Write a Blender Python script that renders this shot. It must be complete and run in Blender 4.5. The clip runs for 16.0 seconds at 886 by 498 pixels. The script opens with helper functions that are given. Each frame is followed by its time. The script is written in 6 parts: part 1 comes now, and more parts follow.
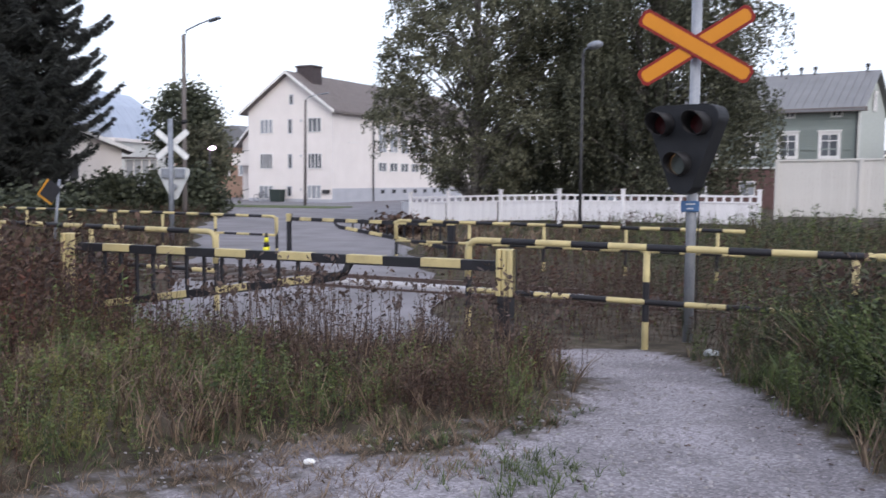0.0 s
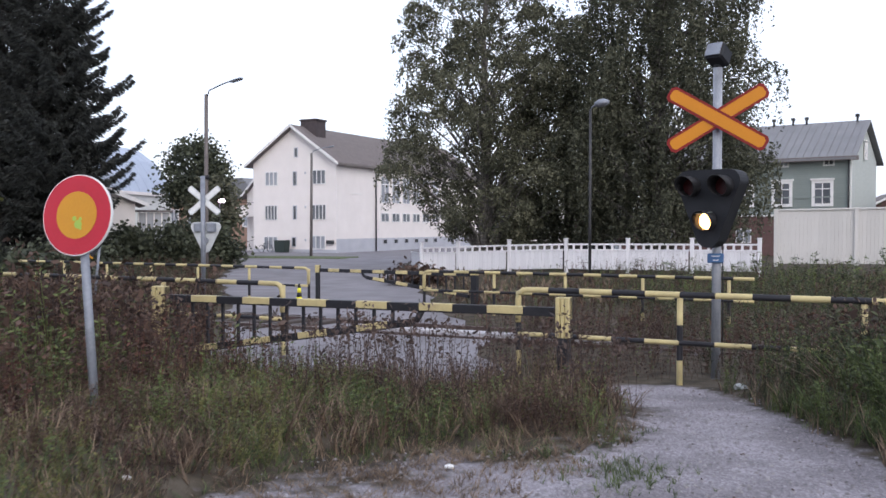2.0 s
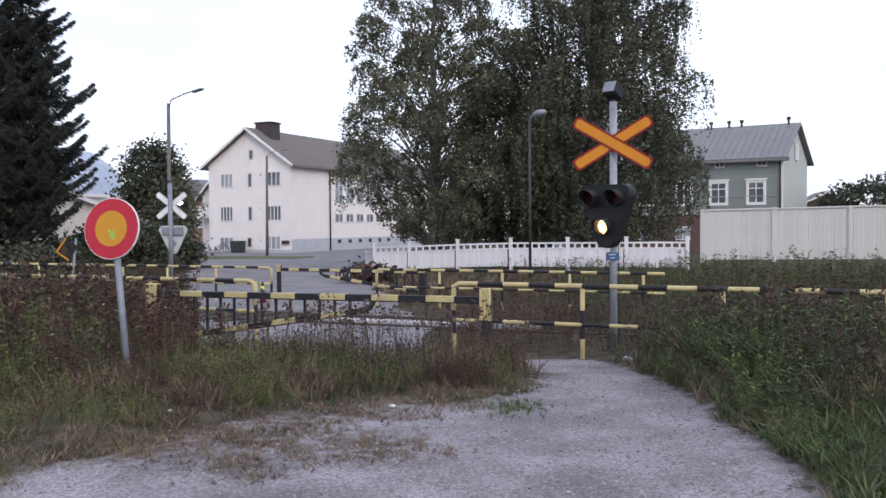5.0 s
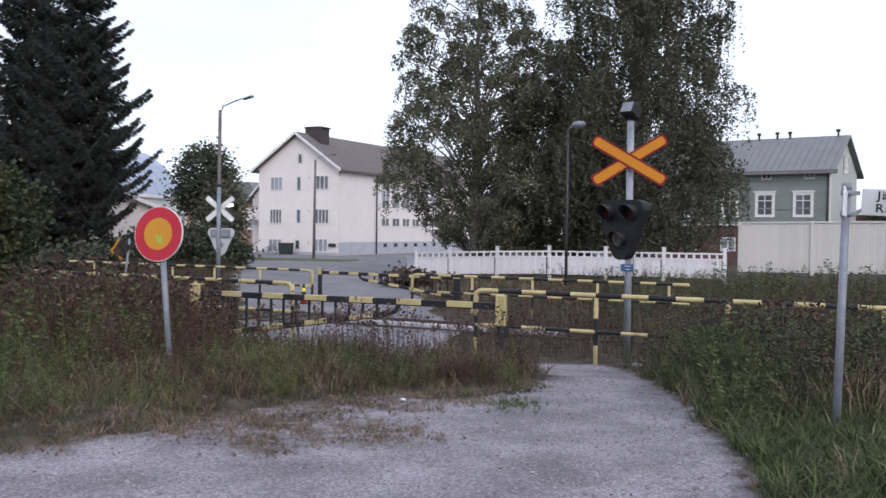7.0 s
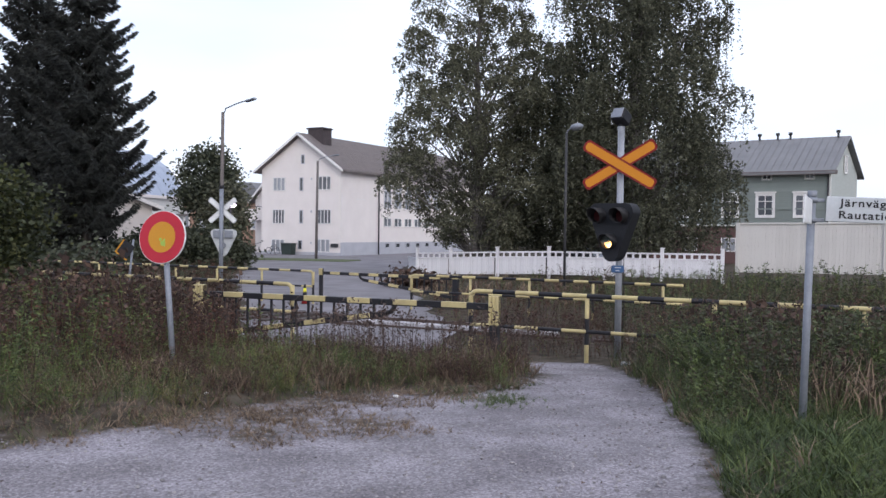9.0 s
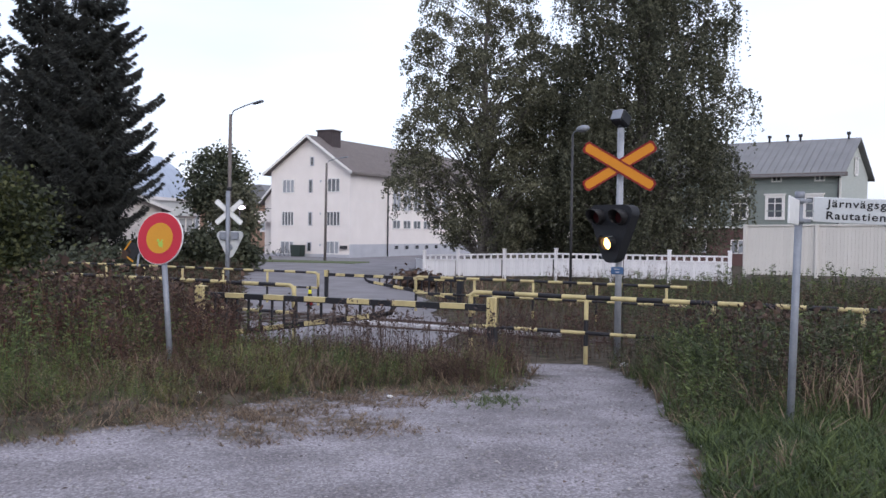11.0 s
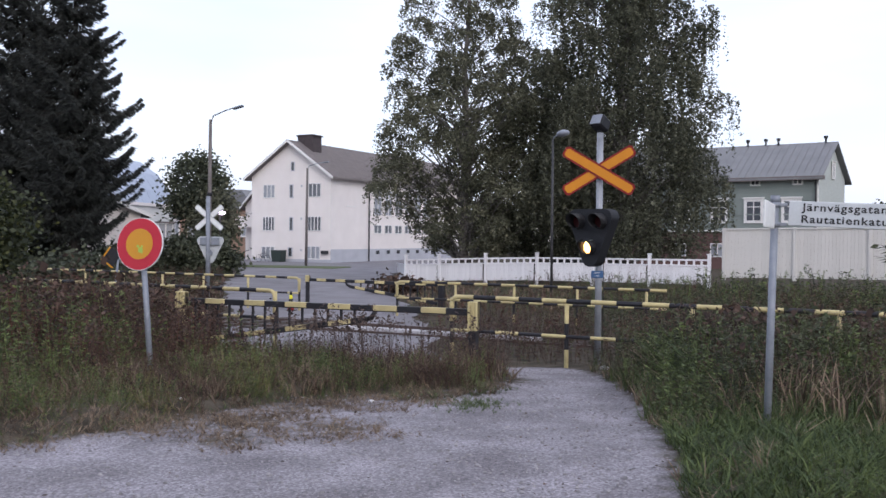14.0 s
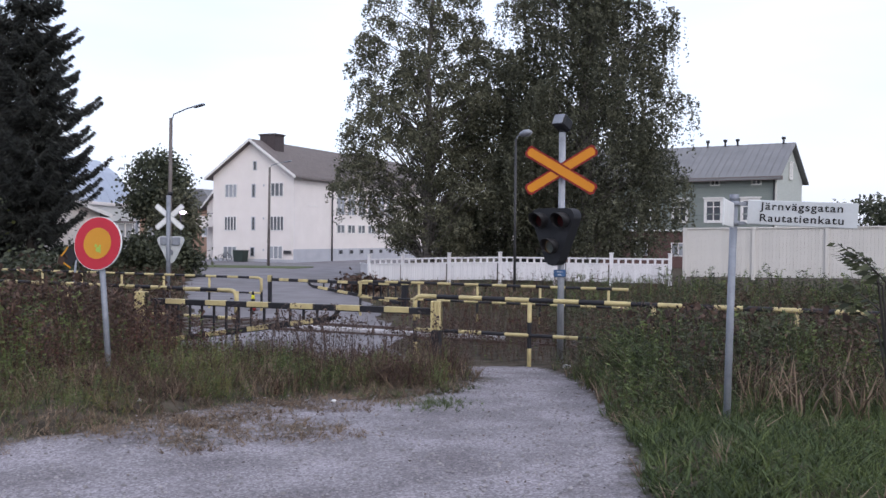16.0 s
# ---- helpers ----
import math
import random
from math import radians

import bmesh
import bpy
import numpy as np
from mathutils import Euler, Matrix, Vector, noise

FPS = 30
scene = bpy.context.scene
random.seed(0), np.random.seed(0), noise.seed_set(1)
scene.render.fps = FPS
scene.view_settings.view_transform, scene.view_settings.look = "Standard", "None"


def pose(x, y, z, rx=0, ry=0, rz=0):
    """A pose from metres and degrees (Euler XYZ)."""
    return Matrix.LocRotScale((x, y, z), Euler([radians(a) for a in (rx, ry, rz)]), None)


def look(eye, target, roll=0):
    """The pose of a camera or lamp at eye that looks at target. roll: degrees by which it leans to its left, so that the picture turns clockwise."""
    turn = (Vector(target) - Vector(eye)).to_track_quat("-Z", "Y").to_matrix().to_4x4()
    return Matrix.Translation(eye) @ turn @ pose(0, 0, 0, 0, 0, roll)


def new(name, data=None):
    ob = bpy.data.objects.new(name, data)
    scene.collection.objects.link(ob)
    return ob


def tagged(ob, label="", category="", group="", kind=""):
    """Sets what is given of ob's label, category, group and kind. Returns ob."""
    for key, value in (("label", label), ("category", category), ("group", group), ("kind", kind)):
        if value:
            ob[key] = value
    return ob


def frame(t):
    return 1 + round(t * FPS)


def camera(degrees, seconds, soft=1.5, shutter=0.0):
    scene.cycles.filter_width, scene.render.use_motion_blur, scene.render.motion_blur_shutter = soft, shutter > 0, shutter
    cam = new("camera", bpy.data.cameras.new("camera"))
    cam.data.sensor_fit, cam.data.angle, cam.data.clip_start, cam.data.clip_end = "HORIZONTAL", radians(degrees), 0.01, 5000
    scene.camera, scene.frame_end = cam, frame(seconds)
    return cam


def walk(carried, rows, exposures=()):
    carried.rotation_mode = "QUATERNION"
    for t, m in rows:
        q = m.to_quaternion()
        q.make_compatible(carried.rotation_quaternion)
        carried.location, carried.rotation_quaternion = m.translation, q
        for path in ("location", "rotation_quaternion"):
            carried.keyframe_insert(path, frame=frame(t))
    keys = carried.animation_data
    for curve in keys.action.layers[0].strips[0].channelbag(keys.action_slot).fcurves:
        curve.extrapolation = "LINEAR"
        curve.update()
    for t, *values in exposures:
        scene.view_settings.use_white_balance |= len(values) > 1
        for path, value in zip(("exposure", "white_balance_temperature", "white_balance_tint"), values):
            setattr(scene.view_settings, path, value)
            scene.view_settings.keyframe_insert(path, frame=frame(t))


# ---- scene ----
cam = camera(51.44, 16.0, soft=1.5, shutter=0.5)
PATH = [
    (0, look((-0.495, 5.153, 1.297), (-1.482, 15.074, 0.528), 0.45)),
    (0.5, look((-0.727, 4.922, 1.323), (-1.223, 14.896, 0.797), 0.48)),
    (1, look((-0.890, 4.626, 1.349), (-1.385, 14.612, 1.157), 0.63)),
    (1.5, look((-0.991, 4.233, 1.389), (-1.871, 14.194, 1.286), -0.07)),
    (2, look((-1.112, 3.771, 1.399), (-2.040, 13.725, 1.157), -0.00)),
    (2.5, look((-1.101, 3.383, 1.390), (-1.956, 13.338, 0.993), 0.25)),
    (3, look((-1.081, 2.914, 1.438), (-1.383, 12.898, 0.957), -0.16)),
    (3.5, look((-1.100, 2.526, 1.476), (-1.187, 12.524, 1.302), 0.22)),
    (4, look((-0.960, 2.084, 1.483), (-1.360, 12.076, 1.364), 0.11)),
    (4.2, look((-0.903, 1.892, 1.482), (-1.300, 11.883, 1.334), -0.26)),
    (6.5, look((-0.541, 0.625, 1.569), (-1.140, 10.602, 1.263), 0.26)),
    (7, look((-0.350, 0.428, 1.578), (-1.302, 10.380, 1.371), 0.75)),
    (7.5, look((-0.287, 0.288, 1.602), (-1.361, 10.228, 1.404), 0.55)),
    (8, look((-0.288, 0.124, 1.622), (-1.191, 10.080, 1.380), 0.70)),
    (10.5, look((0.001, -0.001, 1.617), (-1.136, 9.933, 1.469), 0.86)),
    (11, look((0.000, 0.000, 1.612), (-1.102, 9.937, 1.425), 0.77)),
    (11.5, look((0.011, 0.004, 1.614), (-1.092, 9.941, 1.403), 0.62)),
    (12, look((0.010, 0.008, 1.612), (-1.109, 9.943, 1.402), 0.45)),
    (12.5, look((0.015, 0.006, 1.617), (-1.118, 9.939, 1.415), 0.33)),
    (13, look((0.012, -0.006, 1.612), (-1.125, 9.928, 1.448), 0.44)),
    (13.5, look((0.014, -0.027, 1.613), (-1.046, 9.916, 1.481), 0.48)),
    (14, look((0.013, -0.038, 1.614), (-0.889, 9.920, 1.479), 0.55)),
    (14.5, look((0.014, -0.036, 1.617), (-0.725, 9.935, 1.463), 0.44)),
    (15, look((0.009, -0.038, 1.614), (-0.580, 9.943, 1.461), 0.43)),
    (15.5, look((0.013, -0.013, 1.615), (-0.513, 9.972, 1.472), 0.43)),
    (16, look((0.020, -0.023, 1.605), (-0.487, 9.963, 1.471), 0.51)),
]
walk(cam, PATH, [(0.0, 0.19, 6200, 10), (3.5, 0.09, 6150, 10), (7.0, 0.0, 6150, 10), (16.0, -0.03, 6100, 11)])

# ---- light: a bright overcast evening sky ----
world = bpy.data.worlds.new("overcast_sky")
scene.world = world
world.use_nodes = True
wn = world.node_tree
wn.nodes.clear()
sky = wn.nodes.new("ShaderNodeTexSky")
sky.sky_type, sky.sun_disc = "NISHITA", False
sky.sun_elevation, sky.sun_rotation = radians(30), radians(157)
sky.dust_density, sky.air_density = 4.0, 1.0
sky_bg = wn.nodes.new("ShaderNodeBackground")
sky_bg.inputs["Strength"].default_value = 0.06
wn.links.new(sky.outputs["Color"], sky_bg.inputs["Color"])
wco = wn.nodes.new("ShaderNodeTexCoord")
wmap = wn.nodes.new("ShaderNodeMapping")
wmap.inputs["Scale"].default_value = (1.0, 1.0, 4.0)
wn.links.new(wco.outputs["Generated"], wmap.inputs["Vector"])
wnoise = wn.nodes.new("ShaderNodeTexNoise")
wnoise.inputs["Scale"].default_value = 2.2
wnoise.inputs["Detail"].default_value = 4.0
wn.links.new(wmap.outputs["Vector"], wnoise.inputs["Vector"])
wramp = wn.nodes.new("ShaderNodeValToRGB")
wramp.color_ramp.elements[0].position, wramp.color_ramp.elements[0].color = 0.3, (0.78, 0.81, 0.95, 1)
wramp.color_ramp.elements[1].position, wramp.color_ramp.elements[1].color = 0.62, (0.95, 0.965, 1.06, 1)
wn.links.new(wnoise.outputs["Fac"], wramp.inputs["Fac"])
cloud_bg = wn.nodes.new("ShaderNodeBackground")
cloud_bg.inputs["Strength"].default_value = 1.0
wn.links.new(wramp.outputs["Color"], cloud_bg.inputs["Color"])
wadd = wn.nodes.new("ShaderNodeAddShader")
wout = wn.nodes.new("ShaderNodeOutputWorld")
wn.links.new(sky_bg.outputs[0], wadd.inputs[0])
wn.links.new(cloud_bg.outputs[0], wadd.inputs[1])
wn.links.new(wadd.outputs[0], wout.inputs["Surface"])
sun_data = bpy.data.lights.new("sun", "SUN")
sun_data.energy, sun_data.angle, sun_data.color = 0.6, radians(25), (1.0, 0.96, 0.97)
sun = new("sun", sun_data)
sun.matrix_world = look((28, -45, 42), (0, 20, 0))


# ---- materials ----
def material(name, a, b=None, rough=0.7, metal=0.0, scale=8.0, fine=60.0, bump=0.15, island=0.0, rnd=0.0, c=None, detail=6.0, stretch=(1, 1, 1), trans=0.0, spec=0.3):
    """A procedural surface: two colours mixed by coarse and fine noise, with a bump; island/rnd vary loose pieces and objects."""
    m = bpy.data.materials.new(name)
    m.use_nodes = True
    n, l = m.node_tree.nodes, m.node_tree.links
    bs = n["Principled BSDF"]
    b = b or tuple(v * 0.75 for v in a)
    co = n.new("ShaderNodeTexCoord")
    mp = n.new("ShaderNodeMapping")
    mp.inputs["Scale"].default_value = stretch
    l.new(co.outputs["Object"], mp.inputs["Vector"])
    n1 = n.new("ShaderNodeTexNoise")
    n1.inputs["Scale"].default_value, n1.inputs["Detail"].default_value = scale, detail
    n2 = n.new("ShaderNodeTexNoise")
    n2.inputs["Scale"].default_value, n2.inputs["Detail"].default_value = fine, 3.0
    l.new(mp.outputs[0], n1.inputs["Vector"])
    l.new(mp.outputs[0], n2.inputs["Vector"])
    mx = n.new("ShaderNodeMath")
    mx.operation = "MULTIPLY_ADD"
    l.new(n1.outputs["Fac"], mx.inputs[0])
    mx.inputs[1].default_value = 0.7
    m3 = n.new("ShaderNodeMath")
    m3.operation = "MULTIPLY"
    l.new(n2.outputs["Fac"], m3.inputs[0])
    m3.inputs[1].default_value = 0.35
    l.new(m3.outputs[0], mx.inputs[2])
    fac = mx.outputs[0]
    if island or rnd:
        src = n.new("ShaderNodeNewGeometry").outputs["Random Per Island"] if island else n.new("ShaderNodeObjectInfo").outputs["Random"]
        k = n.new("ShaderNodeMath")
        k.operation = "MULTIPLY_ADD"
        l.new(src, k.inputs[0])
        k.inputs[1].default_value = island or rnd
        s = n.new("ShaderNodeMath")
        s.operation = "MULTIPLY_ADD"
        l.new(fac, s.inputs[0])
        s.inputs[1].default_value = 1.0 - (island or rnd) * 0.6
        s.inputs[2].default_value = -(island or rnd) * 0.2
        l.new(s.outputs[0], k.inputs[2])
        fac = k.outputs[0]
    rp = n.new("ShaderNodeValToRGB")
    e = rp.color_ramp.elements
    e[0].position, e[0].color = 0.3, (*b, 1)
    e[1].position, e[1].color = 0.72, (*a, 1)
    if c:
        q = rp.color_ramp.elements.new(0.5)
        q.color = (*c, 1)
    l.new(fac, rp.inputs["Fac"])
    l.new(rp.outputs["Color"], bs.inputs["Base Color"])
    bs.inputs["Roughness"].default_value, bs.inputs["Metallic"].default_value = rough, metal
    bs.inputs["Specular IOR Level"].default_value = spec
    if bump:
        bp = n.new("ShaderNodeBump")
        bp.inputs["Strength"].default_value, bp.inputs["Distance"].default_value = bump, 0.01
        l.new(mx.outputs[0], bp.inputs["Height"])
        l.new(bp.outputs[0], bs.inputs["Normal"])
    if trans:
        tr = n.new("ShaderNodeBsdfTranslucent")
        l.new(rp.outputs["Color"], tr.inputs["Color"])
        ms = n.new("ShaderNodeMixShader")
        ms.inputs[0].default_value = trans
        l.new(bs.outputs[0], ms.inputs[1])
        l.new(tr.outputs[0], ms.inputs[2])
        l.new(ms.outputs[0], n["Material Output"].inputs["Surface"])
    return m


def glow(name, colour, strength):
    m = bpy.data.materials.new(name)
    m.use_nodes = True
    bs = m.node_tree.nodes["Principled BSDF"]
    bs.inputs["Base Color"].default_value = (*colour, 1)
    bs.inputs["Emission Color"].default_value = (*colour, 1)
    bs.inputs["Emission Strength"].default_value = strength
    return m


YELLOW = material("worn_yellow_paint", (0.56, 0.475, 0.24), (0.36, 0.30, 0.165), 0.55, scale=5, fine=70, bump=0.2)
BLACK = material("worn_black_paint", (0.024, 0.024, 0.030), (0.010, 0.010, 0.013), 0.55, scale=6, fine=80, bump=0.2)
GALV = material("galvanised_steel", (0.265, 0.285, 0.33), (0.17, 0.185, 0.22), 0.55, 0.3, scale=9, fine=50, bump=0.1)
MAST = material("pale_stained_mast_steel", (0.40, 0.42, 0.47), (0.20, 0.215, 0.25), 0.55, 0.2, scale=5, fine=40, bump=0.1, stretch=(2, 2, 0.7))
ORANGE = material("yellow_orange_reflective_sheet", (0.57, 0.225, 0.012), (0.49, 0.185, 0.01), 0.45, scale=3, bump=0.03)
DISC_YELLOW = material("sign_yellow_sheet", (0.52, 0.25, 0.02), (0.45, 0.21, 0.016), 0.45, scale=3, bump=0.03)
RED = material("sign_red_sheet", (0.43, 0.02, 0.04), (0.36, 0.016, 0.034), 0.45, scale=4, bump=0.03)
CROSS_RED = material("dark_red_sheet", (0.22, 0.012, 0.012), (0.15, 0.009, 0.009), 0.5, scale=4, bump=0.03)
GREEN_MARK = material("green_paint_splash", (0.22, 0.42, 0.10), (0.35, 0.42, 0.06), 0.6)
SIGN_WHITE = material("dirty_white_sheet", (0.78, 0.79, 0.80), (0.60, 0.61, 0.62), 0.5, scale=6, bump=0.03)
PLATE = material("weathered_name_plate_enamel", (0.56, 0.585, 0.61), (0.45, 0.475, 0.50), 0.45, scale=5, bump=0.03)
SIGN_BACK = material("bare_aluminium_sheet", (0.56, 0.58, 0.60), (0.44, 0.46, 0.48), 0.5, 0.4, scale=6, bump=0.05)
SIGNAL_BLACK = material("black_signal_housing", (0.016, 0.017, 0.022), (0.008, 0.009, 0.012), 0.6, scale=7, bump=0.08)
LENS_RED = material("dark_red_lens", (0.05, 0.004, 0.006), (0.025, 0.002, 0.003), 0.35, spec=0.2)
HOOD = material("dark_hood_enamel", (0.020, 0.020, 0.023), (0.012, 0.012, 0.014), 0.5, spec=0.3)
UNLIT_FLAP = material("unlit_lens_flap_grey", (0.13, 0.15, 0.145), (0.08, 0.095, 0.09), 0.3, spec=0.3)
BULB = glow("lit_warm_lamp", (1.0, 0.50, 0.16), 8.0)
STREET_GLOW = glow("lit_street_lantern", (1.0, 0.72, 0.95), 6.0)
BLUE_TAG = material("blue_label_sheet", (0.05, 0.12, 0.27), (0.035, 0.085, 0.20), 0.5)
LETTER = material("black_lettering", (0.02, 0.02, 0.022), (0.012, 0.012, 0.014), 0.6)
WOODPOLE = material("weathered_grey_wood", (0.19, 0.17, 0.165), (0.085, 0.075, 0.075), 0.85, scale=3, fine=40, stretch=(8, 8, 0.6))
DARKPOLE = material("dark_painted_steel", (0.05, 0.05, 0.055), (0.03, 0.03, 0.033), 0.5)
PLASTER = material("off_white_plaster", (0.80, 0.755, 0.74), (0.72, 0.675, 0.66), 0.9, scale=0.8, fine=30, bump=0.25)
PLINTH = material("grey_blue_plinth_paint", (0.48, 0.49, 0.54), (0.40, 0.41, 0.46), 0.9, scale=1.2, fine=30)
ROOF_DARK = material("brown_grey_roof_tiles", (0.20, 0.175, 0.17), (0.13, 0.115, 0.115), 0.85, scale=2.0, fine=25, bump=0.4)
ROOF_METAL = material("grey_seam_metal_roof", (0.24, 0.24, 0.25), (0.185, 0.185, 0.195), 0.5, 0.3, scale=0.8, fine=20)
ROOF_BLUE = material("pale_blue_metal_roof", (0.42, 0.47, 0.57), (0.34, 0.39, 0.49), 0.5, 0.2, scale=0.8, fine=20)
CHIMNEY = material("dark_chimney_brick", (0.085, 0.07, 0.075), (0.05, 0.042, 0.045), 0.9, scale=4)
BARGE = material("white_painted_timber", (0.80, 0.79, 0.79), (0.68, 0.67, 0.67), 0.6, scale=2, bump=0.08)
FENCE_W = material("white_fence_boards", (0.74, 0.735, 0.77), (0.60, 0.595, 0.635), 0.65, scale=2.5, fine=20, rnd=0.25, stretch=(3, 3, 0.6), bump=0.1)
TALL_FENCE = material("cream_fence_boards", (0.57, 0.555, 0.54), (0.49, 0.478, 0.465), 0.7, scale=1.5, fine=20, rnd=0.2, stretch=(3, 3, 0.5), bump=0.1)
GLASS = material("window_glass", (0.11, 0.12, 0.14), (0.045, 0.05, 0.06), 0.08, scale=0.5, fine=2, bump=0.0, rnd=0.4, spec=0.9)
DARKGLASS = material("dark_window_glass", (0.07, 0.075, 0.085), (0.035, 0.037, 0.042), 0.08, bump=0.0, spec=0.9)
CURTAIN = material("pale_curtained_glass", (0.40, 0.42, 0.46), (0.22, 0.235, 0.27), 0.15, scale=2, fine=9, bump=0.0, rnd=0.4, stretch=(5, 5, 0.4), spec=0.8)
TEAL = material("grey_green_weatherboard", (0.255, 0.29, 0.28), (0.21, 0.242, 0.235), 0.75, scale=1.5, fine=20, stretch=(1, 1, 5), rnd=0.15)
TEAL_LIT = material("lit_grey_green_gable", (0.44, 0.47, 0.455), (0.37, 0.40, 0.388), 0.75, scale=1.5, fine=20, stretch=(1, 1, 5))
TEAL_PALE = material("pale_grey_weatherboard", (0.66, 0.67, 0.655), (0.58, 0.59, 0.575), 0.75, scale=1.5, fine=20)
BRICK = material("red_brown_brick", (0.15, 0.088, 0.084), (0.10, 0.062, 0.06), 0.9, scale=3, fine=40, rnd=0.3)
MORTAR = material("grey_mortar", (0.26, 0.21, 0.20), (0.20, 0.165, 0.16), 0.95)
OCHRE = material("pale_ochre_render", (0.42, 0.28, 0.21), (0.34, 0.22, 0.165), 0.9, scale=1.2)
DOOR = material("dark_brown_door", (0.06, 0.045, 0.045), (0.04, 0.03, 0.03), 0.6)
BIN = material("dark_green_plastic", (0.035, 0.05, 0.045), (0.025, 0.036, 0.033), 0.5)
CARPAINT = material("dark_car_paint", (0.05, 0.055, 0.065), (0.04, 0.045, 0.05), 0.25, spec=0.6)
RUBBER = material("black_rubber", (0.02, 0.02, 0.02), (0.012, 0.012, 0.012), 0.8)
ASPHALT = material("worn_grey_asphalt", (0.245, 0.232, 0.252), (0.125, 0.118, 0.126), 0.9, scale=0.7, fine=90, bump=0.3)
SLAB = material("pale_concrete_slab", (0.46, 0.45, 0.47), (0.34, 0.33, 0.35), 0.85, scale=2, fine=50)
STEEL = material("rusty_rail_steel", (0.16, 0.12, 0.11), (0.09, 0.065, 0.06), 0.5, 0.7)
SLEEPER = material("old_wooden_sleeper", (0.085, 0.07, 0.065), (0.045, 0.038, 0.035), 0.9, stretch=(1, 6, 6))
STONE = material("grey_gravel_stone", (0.30, 0.285, 0.30), (0.17, 0.16, 0.168), 0.9, scale=3, island=0.7)
BARK = material("birch_bark", (0.24, 0.22, 0.21), (0.045, 0.04, 0.04), 0.9, scale=3, stretch=(1, 1, 3))
DARKBARK = material("dark_bark", (0.05, 0.044, 0.040), (0.022, 0.019, 0.018), 0.95, scale=5)
BIRCH_LEAF = material("birch_leaves", (0.165, 0.167, 0.115), (0.052, 0.057, 0.044), 0.65, island=0.45, scale=0.25, fine=1.5, bump=0, c=(0.085, 0.090, 0.060), trans=0.35)
WILLOW_LEAF = material("yellowing_birch_leaves", (0.200, 0.196, 0.135), (0.066, 0.070, 0.052), 0.65, island=0.45, scale=0.25, fine=1.5, bump=0, c=(0.108, 0.112, 0.072), trans=0.35)
SPRUCE_NEEDLE = material("spruce_needles", (0.050, 0.054, 0.050), (0.020, 0.022, 0.022), 0.75, island=0.45, scale=0.3, fine=2, bump=0, trans=0.06)
BANK_LEAF = material("bank_weed_leaves", (0.095, 0.108, 0.06), (0.03, 0.036, 0.025), 0.7, island=0.45, scale=0.4, fine=2, bump=0, c=(0.052, 0.06, 0.036), trans=0.2)
OAK_LEAF = material("dark_tree_leaves", (0.085, 0.095, 0.06), (0.03, 0.037, 0.027), 0.65, island=0.45, scale=0.4, fine=2, bump=0, trans=0.15)
SHRUB_LEAF = material("shrub_leaves", (0.085, 0.09, 0.032), (0.022, 0.028, 0.016), 0.6, island=0.45, scale=0.8, fine=4, bump=0, c=(0.04, 0.05, 0.022), trans=0.2)
GRASS = material("green_grass", (0.14, 0.175, 0.065), (0.042, 0.058, 0.03), 0.6, island=0.45, scale=0.5, fine=4, bump=0, c=(0.078, 0.103, 0.044), trans=0.25)
LAWN = material("lush_green_grass", (0.125, 0.155, 0.05), (0.032, 0.046, 0.02), 0.6, island=0.45, scale=0.7, fine=4, bump=0, c=(0.06, 0.09, 0.036), trans=0.2)
DRYGRASS = material("dry_brown_grass", (0.275, 0.205, 0.145), (0.080, 0.058, 0.046), 0.75, island=0.45, scale=0.5, fine=4, bump=0, c=(0.158, 0.116, 0.085), trans=0.2)
WEED_BROWN = material("dead_brown_weeds", (0.115, 0.072, 0.055), (0.03, 0.021, 0.019), 0.8, island=0.45, scale=0.6, fine=4, bump=0, c=(0.062, 0.041, 0.034), trans=0.12)
WEED_RED = material("reddish_autumn_weeds", (0.125, 0.056, 0.042), (0.034, 0.021, 0.019), 0.8, island=0.45, scale=0.6, fine=4, bump=0, c=(0.068, 0.038, 0.030), trans=0.15)
WEED_GREEN = material("green_leafy_weeds", (0.150, 0.185, 0.064), (0.042, 0.058, 0.028), 0.65, island=0.45, scale=0.6, fine=4, bump=0, c=(0.084, 0.108, 0.043), trans=0.2)
WEED_YELLOW = material("yellowing_weeds", (0.20, 0.19, 0.07), (0.08, 0.083, 0.036), 0.7, island=0.45, scale=0.6, fine=4, bump=0, trans=0.25)
SEEDHEAD = material("dark_seed_heads", (0.11, 0.08, 0.07), (0.05, 0.036, 0.034), 0.9, island=0.6, bump=0)


# ---- helpers for meshes ----
CG, SG = math.cos(radians(22)), math.sin(radians(22))


def grid(u, v, z=0.0):
    """A place in the town's street grid, which is turned 22 degrees from the axes."""
    return Vector((u * CG + v * SG, -u * SG + v * CG, z))


def gz(y):
    """The height of the ground at a distance y."""
    return float(np.interp(y, [-60, 7, 15, 26, 45, 80, 120, 600], [0.0, 0.0, -0.49, -0.68, -0.72, -1.0, -0.9, 0.0]))


def finish(name, bm, mats, smooth=False):
    me = bpy.data.meshes.new(name)
    bm.to_mesh(me)
    bm.free()
    for m in mats if isinstance(mats, (list, tuple)) else [mats]:
        me.materials.append(m)
    if smooth:
        me.polygons.foreach_set("use_smooth", [True] * len(me.polygons))
    return me


def part(name, bm, mats, parent=None, label="", smooth=False):
    ob = new(name, finish(name, bm, mats, smooth))
    if parent is not None:
        ob.parent = parent
    if label:
        tagged(ob, label)
    return ob


